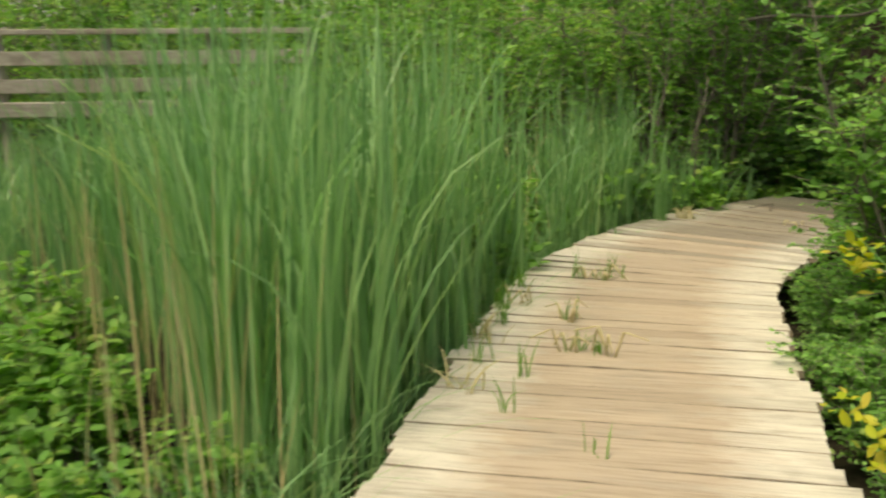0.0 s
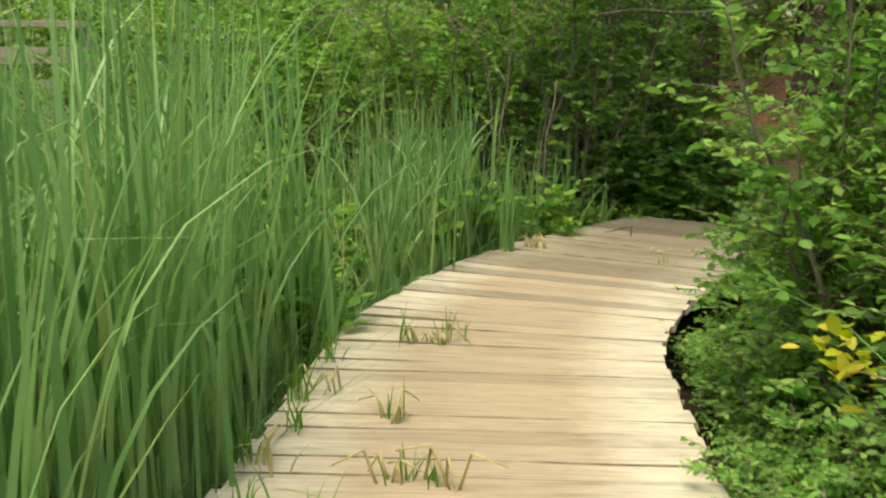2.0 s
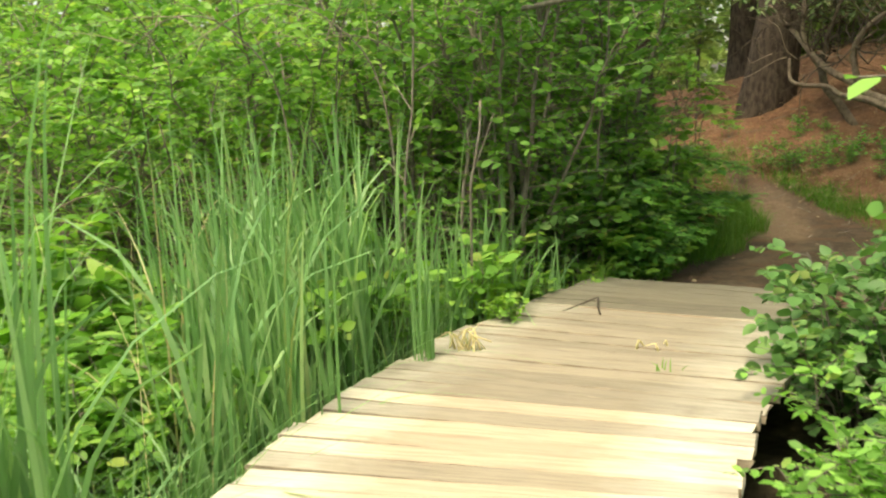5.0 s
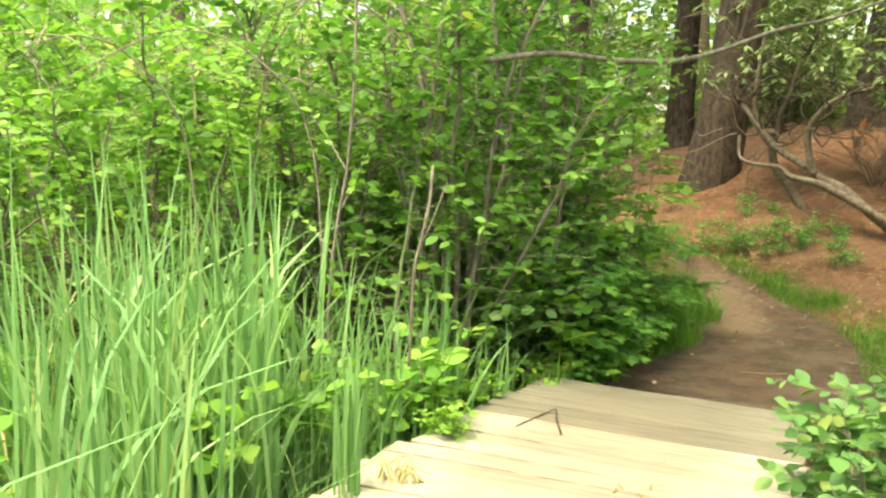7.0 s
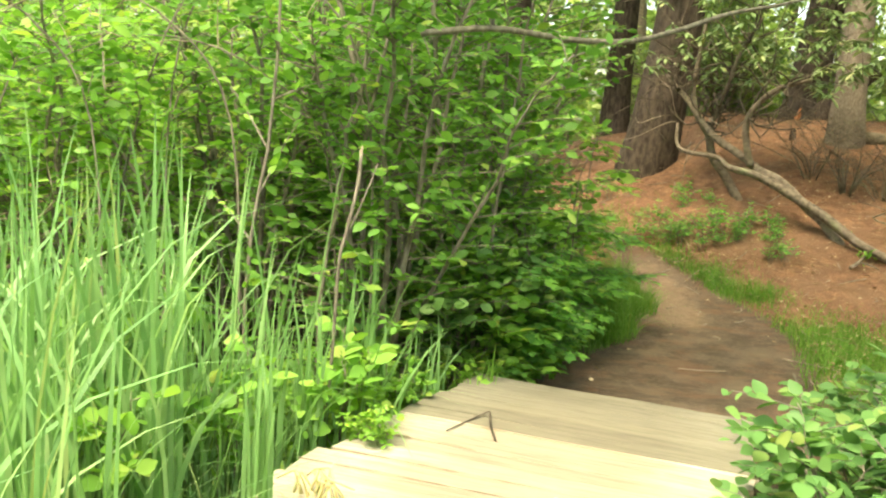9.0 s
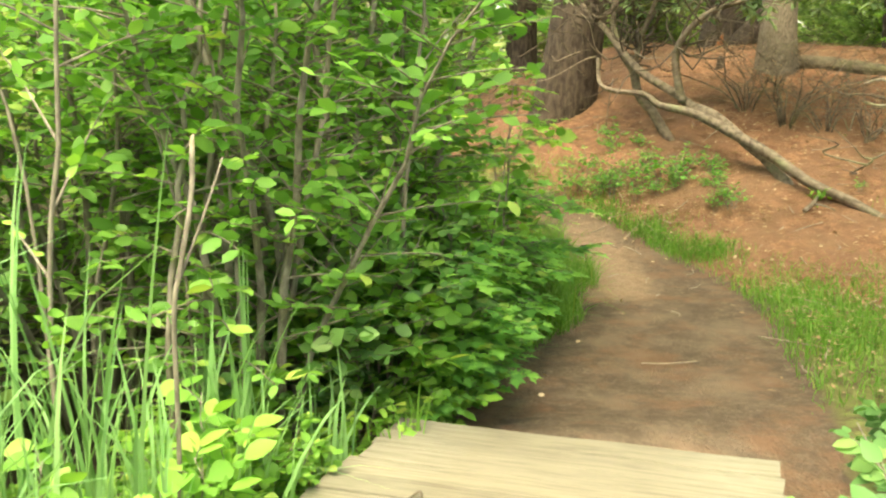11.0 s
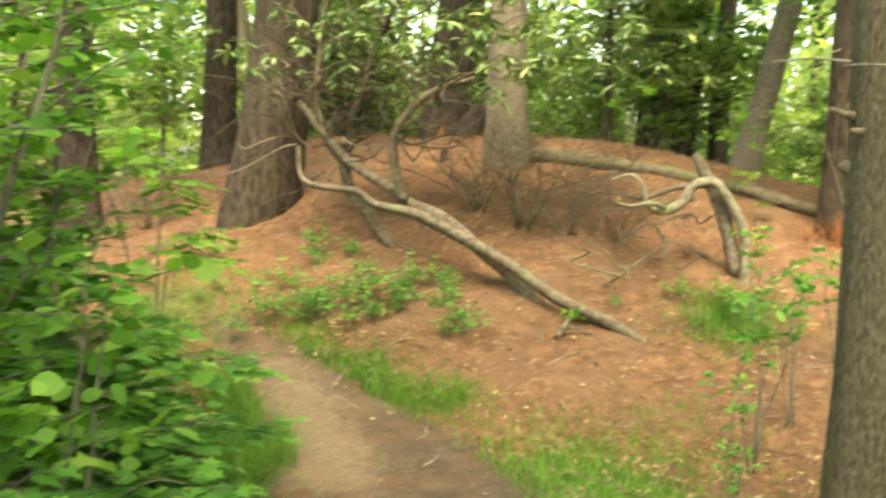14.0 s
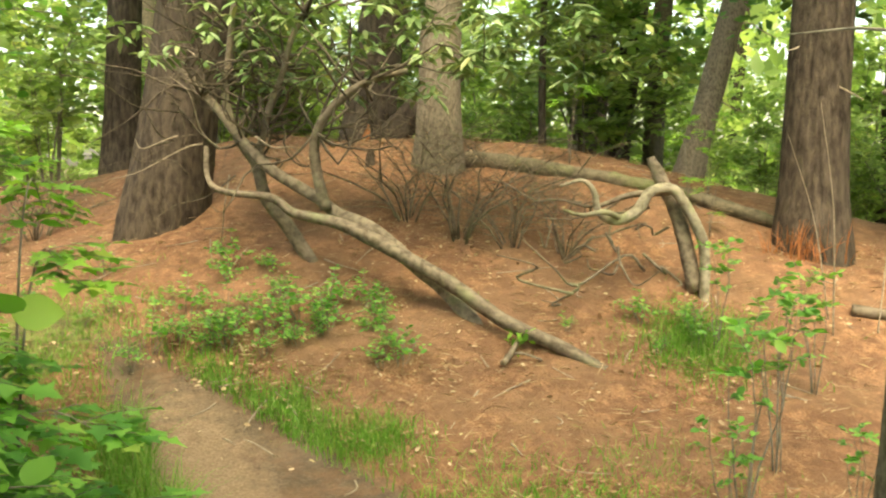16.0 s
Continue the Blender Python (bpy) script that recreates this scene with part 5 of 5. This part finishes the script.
scatter(sapling, [(5.1, 11.5, 1.0, 0), (5.75, 11.9, 1.0, 90), (4.75, 11.25, 0.6, 200), (5.35, 11.1, 0.55, 30), (6.6, 13.2, 0.75, 310), (6.75, 12.5, 0.8, 140), (4.3, 10.75, 0.45, 250), (3.75, 15.2, 0.35, 20)], "saplings beside the trail")
maple = shrub("maple_sapling", "young maple with broad lobed leaves among the alders", 81, 1.5, 0.45, 6, 12, 8, LOBED, 0.1, LEAF_VIB, low=0.25, thick=0.008, flat=0.75, twig_len=0.3)
dogwood = shrub("dogwood_sapling", "thin-stemmed sapling with broad oval leaves beside the trunk", 83, 1.35, 0.45, 6, 6, 6, ROUND, 0.088, LEAF_COOL, low=0.35, thick=0.006, flat=0.6, twig_len=0.24)
scatter(dogwood, [(4.88, 9.62, 1.25, 0), (5.2, 9.4, 1.35, 80), (4.5, 9.62, 0.5, 200), (4.22, 9.72, 0.42, 60), (4.75, 9.6, 0.6, 150), (5.0, 9.2, 1.1, 220), (5.35, 9.95, 0.9, 160), (5.7, 10.4, 0.7, 300), (4.32, 9.85, 0.36, 30), (4.2, 10.1, 0.3, 110), (4.65, 9.85, 0.45, 250), (4.95, 10.1, 0.5, 20)], "saplings beside the trunk")
scatter(maple, [(1.55, 13.1, 0.8, 140), (1.0, 14.3, 1.2, 220), (1.75, 15.3, 0.7, 20), (1.6, 16.5, 0.8, 300)], "young maples")
bare = shrub("bare_shrub", "leafless brown twiggy shrub on the slope", 91, 1.2, 0.85, 11, 13, 1, OVAL, 0.025, LITTER, LIMB_BARK, low=0.12, thick=0.011, twig_len=0.5, wander=0.32)
scatter(bare, [(5.75, 15.3, 1.0, 0), (6.05, 14.95, 0.75, 100), (5.5, 15.75, 0.9, 210), (6.4, 14.7, 0.65, 300), (2.9, 19.2, 0.9, 60), (1.9, 18.3, 0.8, 190), (-2.3, 8.9, 1.6, 120), (-3.3, 9.4, 1.7, 300)], "bare twiggy shrubs")
understory = shrub("understory_shrub", "leafy understory shrub in the bright woods", 92, 2.6, 1.3, 7, 30, 8, SIMPLE, 0.15, LEAF_FAR, low=0.15, thick=0.012, twig_len=0.6)
places = []
for _ in range(95):
    a, q = radians(rng.uniform(-35, 92)), rng.uniform(12.5, 24)
    places.append((1.8 + q * math.sin(a), 8.5 + q * math.cos(a), rng.uniform(0.6, 1.4), 360 * rng.random()))
places = [p for p in places if math.hypot((p[0] - 6.2) / 1.2, p[1] - 15.2) > 5.2 and math.hypot(p[0] - 2.5, p[1] - 19) > 4]
scatter(understory, places, "understory shrubs")
hemlock_places = [(9.6, 19.6), (12.2, 17.2), (11.8, 15.4), (12.0, 12.8), (5.2, 22.4)]
for i, (x, y) in enumerate(hemlock_places):
    tagged(tree("hemlock", "young dark-needled hemlock in the woods", x, y, 0.06, 6, (0, 0), PINE_BARK, LOW_CROWN, 500 + i, 1.1, 8, 0), group="young hemlocks")

# far woods all round
pos = []
own = np.random.default_rng(9)
for _ in range(2100):
    a, q = own.random() * 2 * np.pi, own.uniform(24, 44)
    c = np.array([1.5 + q * math.sin(a), 8 + q * math.cos(a), 11 * own.random() ** 1.7])
    pos.append(c + own.normal(0, 1, (48, 3)) * np.array([1.3, 1.3, 0.7]))
pos = np.vstack(pos)
v, f = leaves(SIMPLE, pos, own.normal(0, 1, pos.shape), own.normal(0, 0.5, pos.shape) + np.array([0, 0, 1.0]), 0.5 * (0.6 + own.random(len(pos))))
tagged(new("far_woods", mesh_from("far_woods", v, f, LEAF_FAR)), "bright green foliage of the surrounding woods", "woods", kind="stuff")
for i in range(60):
    a, q = own.random() * 2 * np.pi, own.uniform(23, 40)
    x, y = 1.5 + q * math.sin(a), 8 + q * math.cos(a)
    tagged(tree("pine_tree", "distant tree trunk in the woods", x, y, 0.14 + 0.14 * own.random(), 14, (own.normal(0, 0.04), own.normal(0, 0.04)), PINE_BARK if i % 2 else GREY_BARK, LEAF_CROWN if i % 3 else FAR_CROWN, 600 + i, 1.15, 10, 0), group="distant trees")

tuft("dead_bough", "small heap of rust-red dead pine needles", 8.45, 14.05, h1(8.45, 14.05), 130, 0.42, REDDISH, 55, 0.011, 0.55, 0.13, 0.5, "branch")
for i, (x0, y0, x1, y1, z1) in enumerate([(7.55, 13.0, 7.2, 12.9, 1.9), (7.9, 12.9, 8.05, 12.95, 2.0), (7.75, 13.2, 7.35, 13.3, 1.7)]):
    ob = tagged(new("dead_sapling"), "thin pale dead sapling before the pines", "shrub", "dead saplings")
    wood("stem", [(x0, y0, h1(x0, y0) - 0.05), ((x0 + x1) / 2 + 0.06, (y0 + y1) / 2, 0.5 * z1 + 0.2), (x1, y1, z1)], (0.007, 0.005, 0.002), TWIG, ob, 6, 0.1, 16, "", 70 + i)
# ---- grass, litter and twigs ----
gp = []
for x, y, n, rx, ry in ((3.75, 13.7, 700, 0.16, 0.3), (3.45, 14.4, 500, 0.14, 0.32), (4.05, 13.3, 500, 0.14, 0.16), (4.25, 12.2, 500, 0.3, 0.35), (4.1, 11.5, 1100, 0.3, 0.5), (4.0, 10.6, 900, 0.3, 0.4), (3.9, 9.8, 700, 0.35, 0.4), (5.1, 12.1, 350, 0.3, 0.25), (6.55, 13.25, 700, 0.3, 0.25), (2.05, 11.5, 900, 0.16, 0.7), (2.35, 12.8, 600, 0.13, 0.6), (1.6, 10.4, 500, 0.2, 0.3), (2.5, 14.6, 500, 0.2, 0.6), (2.9, 15.6, 500, 0.4, 0.5), (2.4, 15.9, 400, 0.45, 0.5), (4.9, 10.2, 500, 0.4, 0.5)):
    gp += [(x + rx * rng.normal(), y + ry * rng.normal()) for _ in range(int(n * 2.6))]
gp = np.array([p for p in gp])
gp = gp[off_trail(gp[:, 0], gp[:, 1]) > -0.06 - 0.1 * rng.random(len(gp))]
base = np.stack([gp[:, 0], gp[:, 1], height(gp[:, 0], gp[:, 1]) - 0.03], 1)
own = np.random.default_rng(77)
v, f = blades(base, 0.04 + 0.095 * own.random(len(gp)), np.abs(own.normal(0, 0.5, len(gp))), 0.004 + 0.004 * own.random(len(gp)), own, 4, 0.8)
tagged(new("trail_grass", mesh_from("trail_grass", v, f, GRASS)), "soft bright green grass along the trail", "grass", kind="stuff")
vx, vy = rng.uniform(1.2, 2.9, 14000), rng.uniform(9.6, 14.2, 14000)
gap = off_trail(vx, vy)
mid_x = np.interp(vy, trail[:, 1], trail[:, 0])
ok = (gap > -0.1 + 0.09 * np.sin(vy * 5.3)) & (gap < 0.24) & (vx < mid_x)
vp = np.stack([vx[ok], vy[ok]], 1)
sp = np.array([(6.5 + 0.2 * rng.normal(), 13.3 + 0.2 * rng.normal()) for _ in range(460)])
for who, pts, tall, label in (("verge_grass", vp, 0.34, "long soft grass drooping over the trail's edge"), ("tall_grass", sp, 0.26, "tall soft grass at the foot of the snag")):
    base = np.stack([pts[:, 0], pts[:, 1], height(pts[:, 0], pts[:, 1]) - 0.03], 1)
    v, f = blades(base, tall * (0.5 + 0.6 * own.random(len(pts))), np.abs(own.normal(0, 0.45, len(pts))), 0.004 + 0.003 * own.random(len(pts)), own, 5, 0.9)
    tagged(new(who, mesh_from(who, v, f, GRASS)), label, "grass", kind="stuff")
own = np.random.default_rng(78)
n = 6500
lx, ly = own.uniform(-0.5, 9.5, n), own.uniform(9.6, 21.5, n)
ok = off_trail(lx, ly) > -0.6 * (own.random(n) < 0.06)
lx, ly = lx[ok], ly[ok]
n = len(lx)
for cx, cy, r, m in ((6.3, 13.05, 0.3, 260), (4.3, 14.2, 0.55, 500), (3.7, 14.9, 0.4, 300), (5.9, 15.0, 0.6, 500), (4.9, 11.2, 0.5, 250), (9.0, 13.6, 0.6, 250)):
    lx, ly = np.append(lx, cx + r * own.normal(size=m)), np.append(ly, cy + r * own.normal(size=m))
n = len(lx)
p = np.stack([lx, ly, height(lx, ly) + 0.02], 1)
v, f = leaves(OVAL, p, own.normal(0, 1, (n, 3)) * (1, 1, 0.25), own.normal(0, 0.35, (n, 3)) + np.array([0, 0, 1.0]), 0.018 + 0.034 * own.random(n))
tagged(new("leaf_litter", mesh_from("leaf_litter", v, f, LITTER)), "dry tan leaves scattered over the needles", "leaves", kind="stuff")
own = np.random.default_rng(80)
n = 13000
lx, ly = own.uniform(0.0, 9.5, n), own.uniform(10.2, 21.0, n)
ok = off_trail(lx, ly) > 0.05
lx, ly = lx[ok], ly[ok]
n = len(lx)
v, f = leaves((SIMPLE[0] * np.array([1, 0.09, 0.3]), SIMPLE[1]), np.stack([lx, ly, height(lx, ly) + 0.018 + 0.02 * own.random(n)], 1), own.normal(0, 1, (n, 3)) * (1, 1, 0.12), own.normal(0, 0.3, (n, 3)) + np.array([0, 0, 1.0]), 0.06 + 0.1 * own.random(n))
tagged(new("needle_litter", mesh_from("needle_litter", v, f, LITTER)), "loose dry needles and bits of twig", "needles", kind="stuff")
own = np.random.default_rng(79)
for i in range(110):
    x, y = own.uniform(3.0, 8.5), own.uniform(10.2, 17)
    a, ln = own.random() * 6.28, 0.12 + 0.4 * own.random() ** 2
    pts = []
    for u in (-0.5, 0, 0.5):
        qx, qy = x + math.cos(a) * ln * u + own.normal(0, 0.015), y + math.sin(a) * ln * u + own.normal(0, 0.015)
        pts.append((qx, qy, h1(qx, qy) + 0.012))
    ob = wood("fallen_twig", pts, (0.006, 0.003), TWIG, None, 5, 0.1, 8, "", i)
    tagged(ob, "thin dead twig on the forest floor", "twig", "fallen twigs")
stick = wood("stick", [(0.71, 8.254, 0.008), (0.8, 8.38, 0.01), (0.885, 8.475, 0.02), (0.93, 8.51, 0.03), (0.934, 8.47, 0.028), (0.926, 8.34, 0.018), (0.932, 8.14, 0.008)], (0.003, 0.005, 0.004, 0.006, 0.006), BEAM_WOOD, None, 6, 0.15, 28, "", 5)
tagged(stick, "bent black stick lying on the boards", "twig")

# ---- old railed platform across the marsh ----
fence = tagged(new("railed_platform"), "old grey timber railing of a platform across the marsh", "fence")
fa, fb = Vector((-9.6, 6.85, 0)), Vector((-5.0, 9.5, 0))


def beam(name, a, b, w, hgt, parent, label=""):
    """A sawn timber from a to b, bevelled."""
    a, b = Vector(a), Vector(b)
    bm = bmesh.new()
    bmesh.ops.create_cube(bm, size=1)
    bmesh.ops.scale(bm, vec=((b - a).length, w, hgt), verts=bm.verts)
    bmesh.ops.bevel(bm, geom=bm.edges[:], offset=min(w, hgt) * 0.12, segments=1, affect="EDGES")
    me = bpy.data.meshes.new(name)
    bm.to_mesh(me)
    bm.free()
    me.materials.append(OLD_WOOD)
    ob = part(name, me, parent, label)
    ob.matrix_basis = Matrix.Translation((a + b) / 2) @ (b - a).to_track_quat("X", "Z").to_matrix().to_4x4()
    return ob


for z, w, hh in ((1.93, 0.14, 0.07), (1.6, 0.05, 0.18), (1.25, 0.05, 0.18), (0.95, 0.12, 0.2)):
    beam("rail", fa + Vector((0, 0, z)), fb + Vector((0, 0, z)), w, hh, fence)
n = 5
for i in range(n):
    p = fa.lerp(fb, i / (n - 1)) + Vector((-0.06, 0.09, 0))
    beam("post", p + Vector((0, 0, -0.5)), p + Vector((0, 0, 1.9)), 0.1, 0.1, fence)
for i in range(24):
    p = fa.lerp(fb, i / 23)
    q = p + Vector((-0.85, 1.45, 0))
    beam("board", p + Vector((0, 0, 0.86)), q + Vector((0, 0, 0.86)), 0.14, 0.04, fence)
